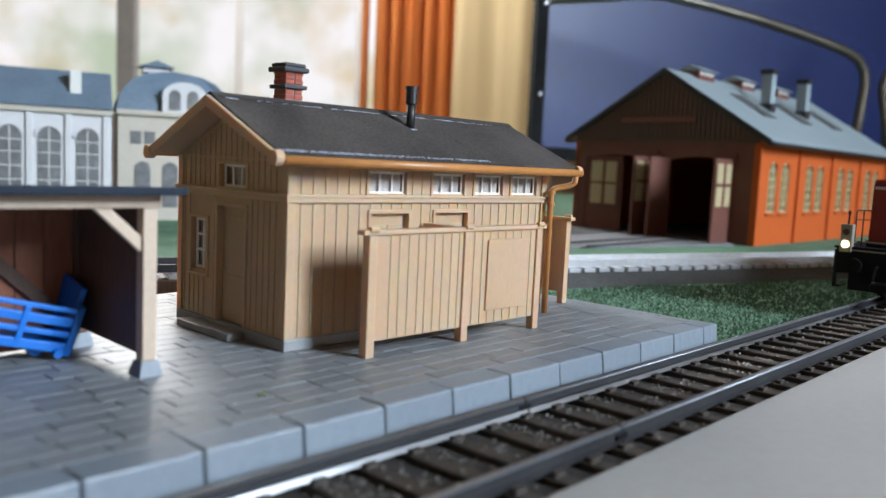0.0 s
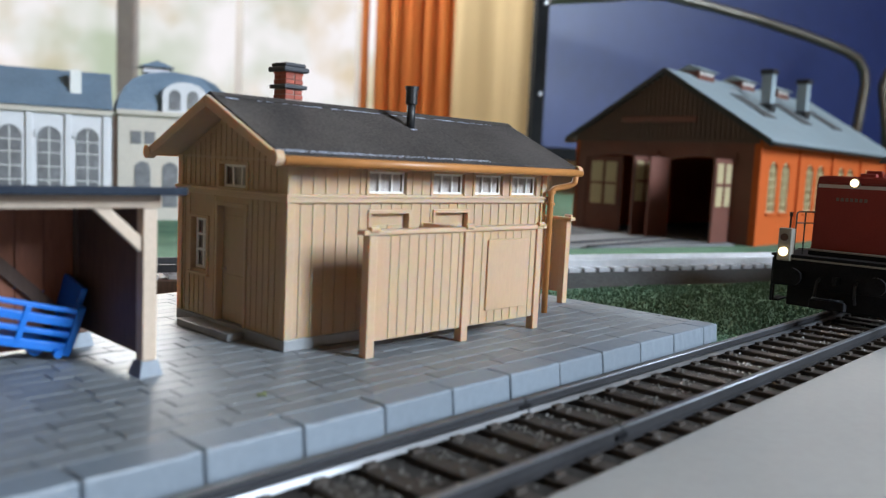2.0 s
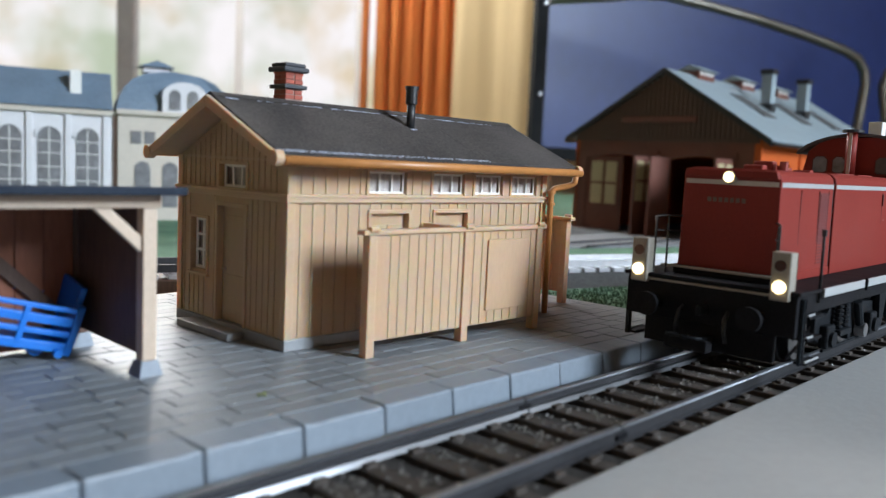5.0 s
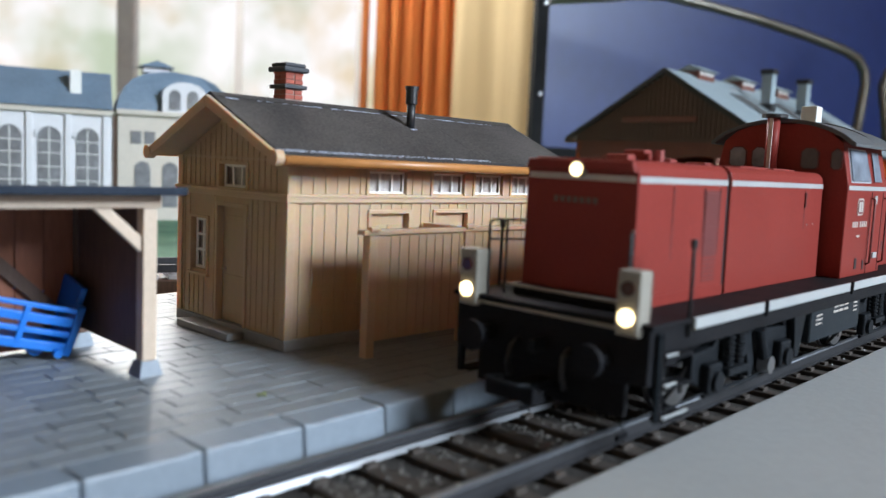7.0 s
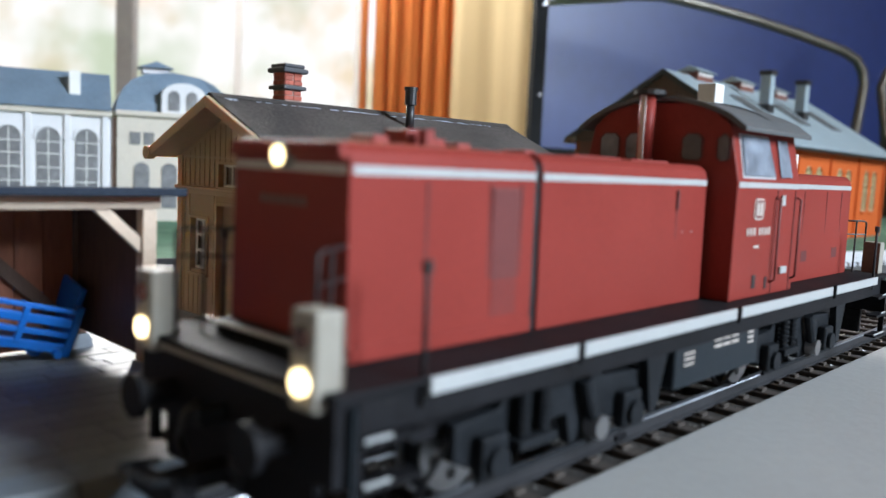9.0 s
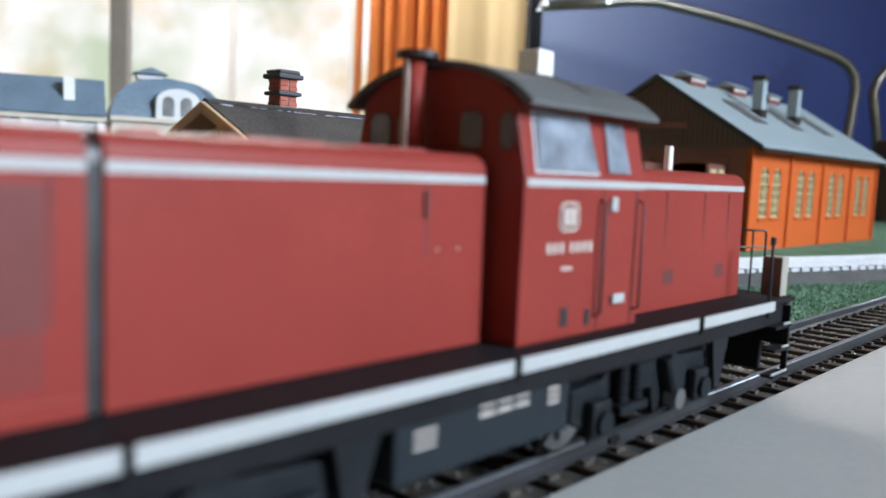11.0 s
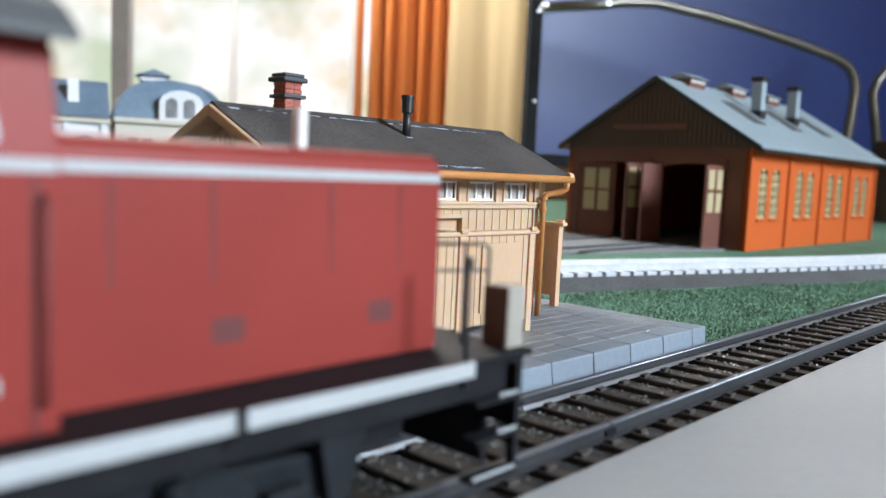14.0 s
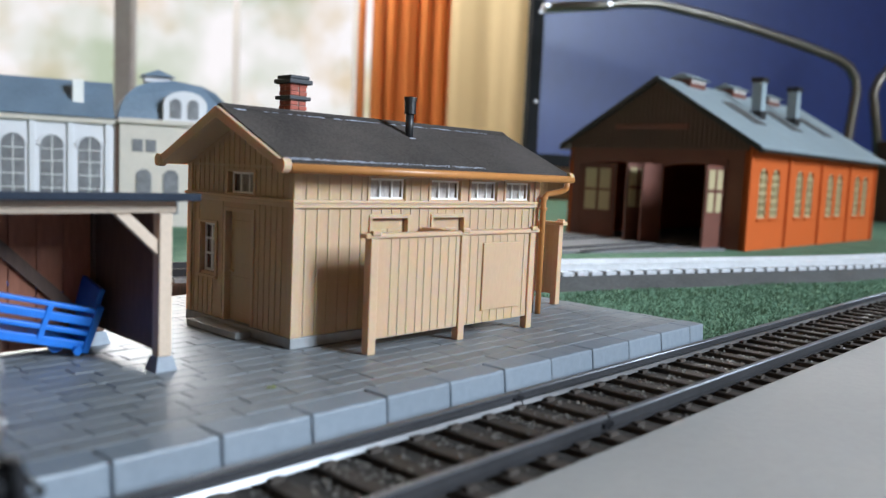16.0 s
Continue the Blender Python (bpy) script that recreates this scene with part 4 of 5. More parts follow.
# ---- engine shed ----
def engine_shed():
    s = thing("engine_shed", pose(0.492, 0.124, -0.007, 0, 0, -0.47), "two-road orange brick engine shed with pale blue-grey roof", "building")
    L, W, H, A = 262.0, 136.6, 68.5, 110.6
    T = 3.0
    rise = (A - H) / (W / 2)
    eave = lambda v: H + min(v, W - v) * rise
    # long side with four bays of paired windows
    bays = [(3 + i * 64.0, 3 + (i + 1) * 64.0) for i in range(4)]
    holes = []
    for a, b in bays:
        c = (a + b) / 2
        holes += [(c - 17, c - 3.5, 21, 54), (c + 3.5, c + 17, 21, 54)]
    side = part("side_wall", holed(L, 0, H, holes, T), ORANGE, s, "bright orange brick side wall")
    for a, b in [(0, 3)] + [(b - 2, b + 2) for _, b in bays[:-1]] + [(L - 3, L)]:
        part("pilaster", boxes((a, b, -1.6, 0, 0, H - 2), bevel=0.3), ORANGE, s, "orange brick pilaster")
    for a, b in bays:
        part("recess_shadow_trim", boxes((a + 2, b - 2, -1.0, 0, H - 6, H - 3), bevel=0.2), ORANGE, s)
    for x0, x1, z0, z1 in holes:
        w = part("window", ring(x0, x1, z0, z1, 1.6, 0.6, 1.6), CREAM, s, "cream barred window")
        part("mullion", boxes(((x0 + x1) / 2 - 0.8, (x0 + x1) / 2 + 0.8, 0.6, 1.6, z0 + 1.5, z1 - 1.5)), CREAM, w)
        for k in range(1, 6):
            part("glazing_bar", boxes((x0 + 1.5, x1 - 1.5, 0.7, 1.5, z0 + (z1 - z0) * k / 6 - 0.6, z0 + (z1 - z0) * k / 6 + 0.6)), CREAM, w)
        part("pane", boxes((x0, x1, 1.7, 2.0, z0, z1)), SHEDPANE, w)
        c, r = (x0 + x1) / 2, (x1 - x0) / 2
        part("window_arch", prism([(x1, z1), (x0, z1), (x0, z1 - r)] + [(c - r * math.cos(math.pi * k / 8), z1 - r + r * math.sin(math.pi * k / 8)) for k in range(1, 8)] + [(x1, z1 - r)], 0.05, 2.5, "y"), ORANGE, w, "orange brick arch")
        part("sill", boxes((x0 - 1, x1 + 1, -1.2, 0.5, z0 - 2, z0), bevel=0.3), ORANGE, w)
    part("side_wall", boxes((0, L, W - T, W, 0, H)), ORANGE, s)
    part("end_wall", prism([(0, 0), (W, 0), (W, H), (W / 2, A), (0, H)], L - T, L), ORANGE, s)
    # gable front: two gateways with open doors
    gates = [(19, 60), (76, 119)]
    wy = lambda x: W - x
    gm = mpose(0, W, 0, 0, 0, -90)
    # gable faces away from the windows; its shade is painted as red-brown
    front = part("gable_wall", holed(W, 0, H - 4, [(10, 66, 0, 55), (76, 121, 0, 55)], T), REDBROWN, s, "brick gable with its shade put into a red-brown colour", at=gm)
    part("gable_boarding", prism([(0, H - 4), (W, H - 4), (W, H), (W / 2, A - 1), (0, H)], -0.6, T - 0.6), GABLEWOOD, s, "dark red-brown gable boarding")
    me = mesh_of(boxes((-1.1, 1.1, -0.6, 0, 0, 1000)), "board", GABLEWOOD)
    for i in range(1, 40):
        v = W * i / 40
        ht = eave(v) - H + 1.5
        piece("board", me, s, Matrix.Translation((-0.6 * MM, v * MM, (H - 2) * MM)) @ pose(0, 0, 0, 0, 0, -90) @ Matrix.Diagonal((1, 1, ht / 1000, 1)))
    for a, b in ((10, 66), (76, 121)):
        c = (a + b) / 2
        pts = [(a - 2, 52), (a - 2, 58)] + [(c + (k - 4) / 4 * ((b - a) / 2 + 2), 58 + 4 * (1 - ((k - 4) / 4) ** 2)) for k in range(9)] + [(b + 2, 58), (b + 2, 52)]
        pts += [(c + (4 - k) / 4 * ((b - a) / 2), 52 + 3 * (1 - ((4 - k) / 4) ** 2)) for k in range(9)]
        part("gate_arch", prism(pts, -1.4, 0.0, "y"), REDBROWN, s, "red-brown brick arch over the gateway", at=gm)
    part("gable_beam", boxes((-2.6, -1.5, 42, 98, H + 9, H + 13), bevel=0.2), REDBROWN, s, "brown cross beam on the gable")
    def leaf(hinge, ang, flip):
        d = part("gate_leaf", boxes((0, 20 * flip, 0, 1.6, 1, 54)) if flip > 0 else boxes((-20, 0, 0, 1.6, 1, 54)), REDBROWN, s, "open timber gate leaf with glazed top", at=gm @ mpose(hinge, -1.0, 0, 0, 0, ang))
        a, b = (2, 18) if flip > 0 else (-18, -2)
        part("gate_window", boxes((a, b, -0.5, -0.1, 24, 51)), CREAM, d, "pale glazed panel with bars")
        part("gate_bar", boxes(((a + b) / 2 - 1, (a + b) / 2 + 1, -1.0, -0.5, 24, 51), (a, b, -1.0, -0.5, 36.5, 38.5)), REDBROWN, d)
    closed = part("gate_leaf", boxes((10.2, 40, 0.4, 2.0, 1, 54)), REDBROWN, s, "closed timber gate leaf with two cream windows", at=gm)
    for a, b in ((14.5, 24), (26.5, 35.5)):
        part("gate_window", boxes((a, b, -0.1, 0.35, 20, 50)), CREAM, closed, "cream glazed panel")
        part("gate_bar", boxes((a, b, -0.5, -0.1, 34, 35.5)), REDBROWN, closed)
    leaf(66, 78, -1)
    leaf(76, -100, 1)
    leaf(121, 84, -1)
    part("inner_floor", boxes((T, L - T, T, W - T, 0, 0.8)), GREYDECK, s)
    # roof
    for k in (0, 1):
        f = (lambda v: v) if k == 0 else (lambda v: W - v)
        prof = [(f(-8), H - 8 * rise + 1), (f(W / 2), A + 1), (f(W / 2), A + 3.2), (f(-8), H - 8 * rise + 3.2)]
        r = part("roof", prism(prof, -1.5, L + 4), SLATEROOF, s, "pale blue-grey roof slope")
        part("verge", prism([(f(-8.3), H - 8 * rise - 0.8), (f(W / 2), A - 0.6), (f(W / 2), A + 3.3), (f(-8.3), H - 8 * rise + 3.2)], -3.0, -1.55), BLACK, s, "dark verge board")
        part("gutter", rods(1.2, ((-1.5, f(-8.8), H - 8 * rise + 0.8), (L + 4, f(-8.8), H - 8 * rise + 0.8))), BLACK, s)
    for x in (42, 112, 180):
        v0, v1 = 22, 48
        part("skylight", prism([(v0, eave(v0) + 3.25), (v1, eave(v1) + 3.25), (v1, eave(v1) + 4.0), (v0, eave(v0) + 4.0)], x + 14, x + 34), ROADBED, s, "dark roof light")
        y0 = W / 2
        rv = part("ridge_vent", boxes((x - 8, x + 16, y0 - 6.5, y0 + 6.5, A - 2, A + 6.0)), REDBROWN, s, "ridge ventilator with small roof")
        part("vent_roof", prism([(y0 - 9.5, A + 5.4), (y0, A + 9.4), (y0 + 9.5, A + 5.4)], x - 10, x + 18), SLATEROOF, rv, "pale blue-grey vent roof")
        for k in range(4):
            part("louvre", boxes((x - 6 + k * 5.5, x - 2.5 + k * 5.5, y0 - 6.9, y0 - 6.55, A + 2.6, A + 5.2)), WHITE, rv, "pale louvre")
    for x in (92, 160):
        v = 36
        c = part("chimney", boxes((x - 3.9, x + 3.9, v - 3.9, v + 3.9, eave(v) - 2, eave(v) + 29), bevel=0.4), SLATEROOF, s, "square pale grey smoke stack")
        part("stack_cap", boxes((x - 4.8, x + 4.8, v - 4.8, v + 4.8, eave(v) + 27.5, eave(v) + 31), bevel=0.4), BLACK, c, "dark stack cap")
        part("stack_foot", boxes((x - 4.5, x + 4.5, v - 4.5, v + 4.5, eave(v) - 2, eave(v) + 6.5), bevel=0.3), BLACK, c, "dark flashing at the foot")
    # paved apron with rails in front
    ap = thing("shed_apron", pose(0.492, 0.124, -0.007, 0, 0, -0.47), "grey paved yard before the engine shed", "", kind="structure")
    part("yard_paving", prism([(-140, 42), (-12, 6), (-0.5, 14), (-0.5, 138), (-150, 190)], 0.05, 1.2, "z"), GREYDECK, ap)
    for v in (35, 52, 92, 109):
        part("yard_rail", boxes((-130, -1, v, v + 1.2, 1.2, 2.2)), RAIL, ap)


engine_shed()


# ---- back track on its raised roadbed, curving behind the platform ----
def back_track():
    t = thing("back_railway_track", mpose(0, 0, 0), "model railway track on dark roadbed, glints painted on its pale sleepers", "railway track")
    knots = [Vector(p) for p in ((80, 157), (140, 137), (195, 117), (253, 97), (327, 71.5), (401, 47), (480, 28), (580, 18), (760, 14), (1150, 14))]
    pts = []
    for i in range(1, len(knots) - 2):
        for k in range(12):
            u = k / 12
            a, b, c, d = knots[i - 1:i + 3]
            pts.append(0.5 * ((2 * b) + (c - a) * u + (2 * a - 5 * b + 4 * c - d) * u * u + (3 * b - a - 3 * c + d) * u ** 3))
    def strip(lo, hi, z0, z1, slope=0.0):
        bm = bmesh.new()
        rings = []
        for i, p in enumerate(pts):
            d = (pts[min(i + 1, len(pts) - 1)] - pts[max(i - 1, 0)]).normalized()
            n = Vector((-d.y, d.x))
            rings.append([bm.verts.new(Vector((*(p + n * o), z)) * MM) for o, z in ((lo - slope, z0), (hi + slope, z0), (hi, z1), (lo, z1))])
        for a, b in zip(rings, rings[1:]):
            for k in range(4):
                bm.faces.new((a[k], b[k], b[(k + 1) % 4], a[(k + 1) % 4]))
        bmesh.ops.recalc_face_normals(bm, faces=bm.faces)
        return bm
    part("roadbed", strip(-15.5, 15.5, -7, -2.8, 8.5), ROADBED, t, "dark grey sloping roadbed")
    part("ballast_top", strip(-13.0, 13.0, -2.8, -1.9, 0.6), ROADBED, t, "dark ballast between the sleepers")
    # rails and sleepers below carry their window glints as pale colour
    for o in (-8.7, 8.7):
        part("rail", strip(o - 0.45, o + 0.45, -1.2, 1.2), BRIGHTRAIL, t, "rail with its bright reflection painted silvery white")
    me = mesh_of(boxes((-2.6, 2.6, -14, 14, -2.8, -1.2), bevel=0.2), "sleeper", WHITETRACK)
    acc = 0.0
    for a, b in zip(pts, pts[1:]):
        d = (b - a)
        while acc < d.length:
            p = a + d.normalized() * acc
            piece("sleeper", me, t, mpose(p.x, p.y, 0, 0, 0, math.degrees(math.atan2(d.y, d.x))))
            acc += 7.0
        acc -= d.length
    # a second straight track seen in the gap behind the shelter
    t2 = thing("siding_track", mpose(92, 158, 0, 0, 0, -20), "straight siding track on brown roadbed behind the platform", "railway track")
    part("roadbed", boxes((-260, 28, -15, 15, -7, -2.6), bevel=0.4), DARKWOOD, t2, "dark brown roadbed")
    for o in (-8.7, 8.7):
        part("rail", boxes((-260, 28, o - 0.4, o + 0.4, -1.2, 1.2)), RAIL, t2)
    for i in range(36):
        piece("sleeper", me, t2, mpose(-258 + i * 8, 0, 0))


back_track()


# ---- station hall in the distance ----
def station_hall():
    m = Matrix.Translation((0.1871, 0.4069, -0.007)) @ pose(0, 0, 0, 0, 0, 68 - 90)
    h = thing("station_hall", m, "pale stone station hall with arched windows and slate roofs", "building")
    Z = 8.5
    # long wing with tall arched windows
    wx0, wx1 = -150.0, 24.0
    arches = [(c - 6.2, c + 6.2) for c in (8.5 - 20.5 * k for k in range(8))]
    part("wing_wall", boxes((wx0, wx1, 0, 60, 0, 56.5 + Z)), HALL, h, "pale stone long wall")
    for a, b in arches:
        w = part("arched_window", prism(arch(a, b, 6, 45 + Z), -0.5, -0.05, "y"), HALLGLASS, h, "tall arched window")
        part("glazing_bar", boxes(((a + b) / 2 - 0.25, (a + b) / 2 + 0.25, -0.9, -0.5, 6, 44 + Z), *[(a, b, -0.9, -0.5, z, z + 0.45) for z in (14, 22, 30, 38, 45)]), WHITE, w)
        c, r = (a + b) / 2, (b - a) / 2
        ring = [(c + (r + 1.6) * math.cos(math.pi * k / 10), 45 + Z - r + (r + 1.6) * math.sin(math.pi * k / 10)) for k in range(11)]
        ring += [(c + r * math.cos(math.pi * k / 10), 45 + Z - r + r * math.sin(math.pi * k / 10)) for k in range(10, -1, -1)]
        part("window_arch", prism(ring, -1.2, -0.05, "y"), HALL, w)
        part("pilaster", boxes((b + 2.2, b + 5.6, -1.6, -0.02, 0, 53 + Z), bevel=0.2), HALL, h, "stone pilaster")
    part("cornice", boxes((wx0, wx1, -2.6, 0, 53 + Z, 56.5 + Z), bevel=0.5), HALLTRIM, h, "moulded cornice")
    part("base_course", boxes((wx0, wx1 + 64, -2.0, 0, 0, 4), bevel=0.3), HALLTRIM, h)
    part("wing_roof", prism([(-4, 56.5 + Z), (22, 79.5 + Z), (40, 79.5 + Z), (66, 56.5 + Z)], wx0, wx1 - 2), HALLROOF, h, "slate-blue wing roof")
    part("roof_chimney", boxes((-1, 5.2, 6, 12, 64 + Z, 79 + Z), bevel=0.2), WHITE, h, "white roof chimney")
    # no real recess here: a dark raised strip paints its shade
    part("recess_shade", boxes((22.5, 25.0, -1.2, 0, 0, 56 + Z)), DARKWOOD, h, "dark strip painted as the shaded recess between the two parts")
    # domed corner pavilion
    px0, px1 = 25.0, 92.0
    part("pavilion_wall", boxes((px0, px1, -3, 62, 0, 57.5 + Z)), HALLTRIM, h, "sand-coloured stone pavilion")
    for a, b in ((32.2, 38.2), (40, 46)):
        part("small_window", boxes((a, b, -3.5, -3.05, 37.5 + Z, 45 + Z)), HALLGLASS, h)
    for a, b in ((34.5, 43.5), (50.5, 59.5), (67, 76)):
        part("arched_window", prism(arch(a, b, 8, 27 + Z), -3.6, -3.05, "y"), HALLGLASS, h)
    part("cornice", boxes((px0 - 1, px1 + 1, -5.5, -3, 54.5 + Z, 57.5 + Z), bevel=0.4), HALLTRIM, h)
    dome = [(px0 - 1, 57.5 + Z), (px0 + 0.5, 64 + Z), (px0 + 3.5, 71 + Z), (px0 + 9, 77 + Z), (px0 + 17, 81 + Z), (px0 + 33, 83.5 + Z), (px1 - 17, 81 + Z), (px1 - 9, 77 + Z), (px1 - 3.5, 71 + Z), (px1 - 0.5, 64 + Z), (px1 + 1, 57.5 + Z)]
    bm = prism(dome, 0, 58, "y")
    for v in bm.verts:
        if v.co.z > (58 + Z) * MM:
            k = (v.co.z / MM - 57.5 - Z) / 26
            v.co.y = (v.co.y - 29 * MM) * (1 - 0.45 * k * k) + 29 * MM
    part("dome_roof", bm, HALLROOF, h, "curved slate-blue dome roof")
    part("dormer", prism([(50, 57.5 + Z), (76, 57.5 + Z), (76, 68 + Z)] + [(63 + 13 * math.cos(math.pi * k / 10), 68 + Z + 8 * math.sin(math.pi * k / 10)) for k in range(1, 10)] + [(50, 68 + Z)], -4, 14, "y"), HALL, h, "round-headed stone dormer")
    for a, b in ((54, 60.5), (64.5, 71)):
        part("arched_window", prism(arch(a, b, 59 + Z, 71 + Z), -4.6, -4.05, "y"), HALLGLASS, h)
    part("lantern", boxes((41, 57, 20, 36, 82.5 + Z, 86 + Z)), HALL, h)
    part("lantern_roof", prism([(38.5, 86 + Z), (59.5, 86 + Z), (49, 90 + Z)], 17, 39, "y"), HALLROOF, h)


station_hall()


# ---- the diesel locomotive ----
def bars(rows, y, x0, z0, w, h, gap):
    """Rows of plain printed bars on the near side."""
    out = []
    for j, lens in enumerate(rows):
        x = x0
        for n in lens:
            out.append((x, x + n, y - 0.04, y, z0 - j * (h + gap), z0 - j * (h + gap) + h))
            x += n + w
    return boxes(*out)


def hood(bm_x0, bm_x1, half, z0, z1, r):
    prof = [(-half - 0.25, z0), (half + 0.25, z0), (half, z1 - r)] + [(half - r + r * math.sin(a), z1 - r + r * math.cos(a)) for a in (math.pi / 3, math.pi / 6, 0.1)]
    prof += [(-half + r - r * math.sin(a), z1 - r + r * math.cos(a)) for a in (0.1, math.pi / 6, math.pi / 3)] + [(-half, z1 - r)]
    return prism(prof, bm_x0, bm_x1, bevel=0.18)


def locomotive():
    e = thing("diesel_locomotive", mpose(258, -16.1, -1.3), "crimson model diesel locomotive with white stripe and lit lamps", "locomotive")
    DZ = 16.3  # deck height over the rails
    # frame, deck and white edge stripe
    frame = part("frame", boxes((1.0, 157, -16.6, 16.6, 12.6, DZ), (14, 143, -12.0, 12.0, 8.4, 12.6)), FRAMEBLK, e, "black main frame")
    part("deck", boxes((-0.5, 158, -17.4, 17.4, DZ, DZ + 0.7), bevel=0.15), FRAMEBLK, e, "dark walkway")
    for s in (-1, 1):
        part("edge_stripe", boxes((10.5, 147.5, min(s * 17.4, s * 17.85), max(s * 17.4, s * 17.85), DZ - 0.9, DZ + 0.75), bevel=0.1), STRIPE, e, "off-white edge stripe")
        for x in (34.6, 76.8, 119.5):
            part("edge_stud", boxes((x - 0.3, x + 0.3, min(s * 17.8, s * 18.3), max(s * 17.8, s * 18.3), DZ - 1.4, DZ + 1.0)), FRAMEBLK, e)
    # long hood in two sections with the dark gap between
    a = part("long_hood", hood(6.8, 35.4, 9.6, DZ + 0.75, 38.3, 2.0), RED, e, "crimson bonnet section")
    b = part("long_hood", hood(36.6, 80.0, 9.7, DZ + 0.75, 38.3, 2.0), RED, e, "crimson bonnet section")
    part("hood_gap", hood(35.2, 36.8, 9.3, DZ + 0.75, 37.9, 2.0), BLACK, e, "dark joint between bonnet sections")
    part("short_hood", hood(107.4, 149.0, 10.3, DZ + 0.75, 38.0, 2.0), RED, e, "short crimson bonnet")
    for s in (-1, 1):
        for x0, x1, w in ((7.2, 35.3, 9.6), (36.7, 79.8, 9.7), (107.6, 148.8, 10.3)):
            lo, hi = sorted((s * w, s * (w + 0.1)))
            part("side_stripe", boxes((x0, x1, lo, hi, 35.1, 36.0)), STRIPE, e, "off-white line along the bonnet")
        y = s * 9.6
        lo, hi = sorted((y, y + s * 0.16))
        for x in (17.2, 27.2, 32.8):
            part("door_joint", boxes((x - 0.14, x + 0.14, lo, hi, 19.0, 34.6)), JOINTRED, a)
        part("louvre_door", boxes((27.6, 32.4, lo, hi, 19.5, 34.2)), GRILLE, a, "dark slatted grille")
        for k in range(22):
            part("slat", boxes((27.7, 32.3, min(y, y + s * 0.3), max(y, y + s * 0.3), 19.8 + k * 0.65, 20.1 + k * 0.65)), GRILLE, a)
        part("lower_ledge", boxes((7.0, 35.2, min(y, y + s * 0.5), max(y, y + s * 0.5), 17.1, 18.8), bevel=0.1), RED, a)
        part("door_joint", boxes((70.4, 70.7, min(s * 9.7, s * 9.82), max(s * 9.7, s * 9.82), 18, 34.5)), JOINTRED, b)
        part("handle", boxes((70.1, 70.7, min(s * 9.7, s * 10.1), max(s * 9.7, s * 10.1), 31.4, 34.2), bevel=0.1), JOINTRED, b, "dark red door handle")
        for x in (72.4, 75.6):
            part("rivet", rods(0.15, ((x, s * 9.6, 28), (x, s * 9.9, 28))), STRIPE, b)
        y = s * 10.3
        for x in (112.5, 121.3, 134.0, 143.0):
            part("door_joint", boxes((x - 0.12, x + 0.12, min(y, y + s * 0.13), max(y, y + s * 0.13), 18, 34.6)), JOINTRED, e)
        for x in (122.9, 140.6):
            part("vent_grille", boxes((x - 1.6, x + 1.6, min(y, y + s * 0.2), max(y, y + s * 0.2), 20.0, 23.0)), JOINTRED, e)
    # top details of the long hood
    for x, hh in ((17.5, 1.0), (22.5, 1.9), (26.5, 1.1), (31, 0.8), (44, 0.6)):
        part("hood_vent", boxes((x - 1.2, x + 1.2, -2.0, 2.0, 38.2, 38.3 + hh), bevel=0.3), REDTOP, e)
    part("filler_cap", rods(0.9, ((22.5, -3.8, 38.2), (22.5, -3.8, 40.2))), REDTOP, e)
    for x0, x1 in ((48, 60), (63, 74)):
        part("hood_hatch", boxes((x0, x1, -6, 6, 38.25, 38.6), bevel=0.1), REDTOP, e)
    part("horn", rods(0.7, ((136.0, -2.4, 37.9), (136.0, -2.4, 42.2)), seg=12), WHITE, e, "short white horn on the bonnet")
    # front face: stripe, top lamp, number bars, ledges
    part("front_stripe", boxes((6.7, 6.82, -9.2, 9.2, 35.1, 36.0)), BAR, e)
    part("front_lettering", bars([(0.75, 0.75, 0.75, 0.75, 0.75, 0.75, 0.75), ], 0, 0, 0, 0.4, 0.9, 0.5), REARBOX, e, "faint worn lettering bars", at=mpose(6.77, 4.5, 31.7, 0, 0, -90))
    lamp = part("top_lamp", rods(1.25, ((5.6, 0, 36.6), (7.4, 0, 36.6)), seg=16), LAMPBOX, e, "round top lamp")
    part("lens", rods(1.0, ((5.4, 0, 36.6), (5.65, 0, 36.6)), seg=16), LENS_ON, lamp, "lit lamp lens")
    part("lamp_brow", prism([(-9.4, 36.5), (9.4, 36.5), (9.0, 38.0), (-9.0, 38.0)], 5.9, 6.9, bevel=0.2), RED, e)
    part("front_ledge", boxes((5.0, 6.9, -9.8, 9.8, 17.0, 18.6), bevel=0.15), FRAMEBLK, e)
    for x, z in ((4.4, 18.2), (-0.6, 15.7)):
        part("front_edge", boxes((x, x + 0.5, -12.3, 12.3, z, z + 0.45), bevel=0.1), LAMPBOX, e, "worn pale edge strip")
    # both ends: buffer beam, buffers, lamps, railings, steps, coupling
    def end(x0, d, lit):
        X = lambda v: x0 + d * v
        bx = lambda p, q, *r: (min(X(p), X(q)), max(X(p), X(q)), *r)
        part("buffer_beam", boxes(bx(0, 2.2, -16.8, 16.8, 8.6, DZ), bevel=0.2), FRAMEBLK, e, "black buffer beam")
        part("snow_guard", boxes(bx(1, 2.2, -13, 13, 3.4, 8.6), bevel=0.3), FRAMEBLK, e)
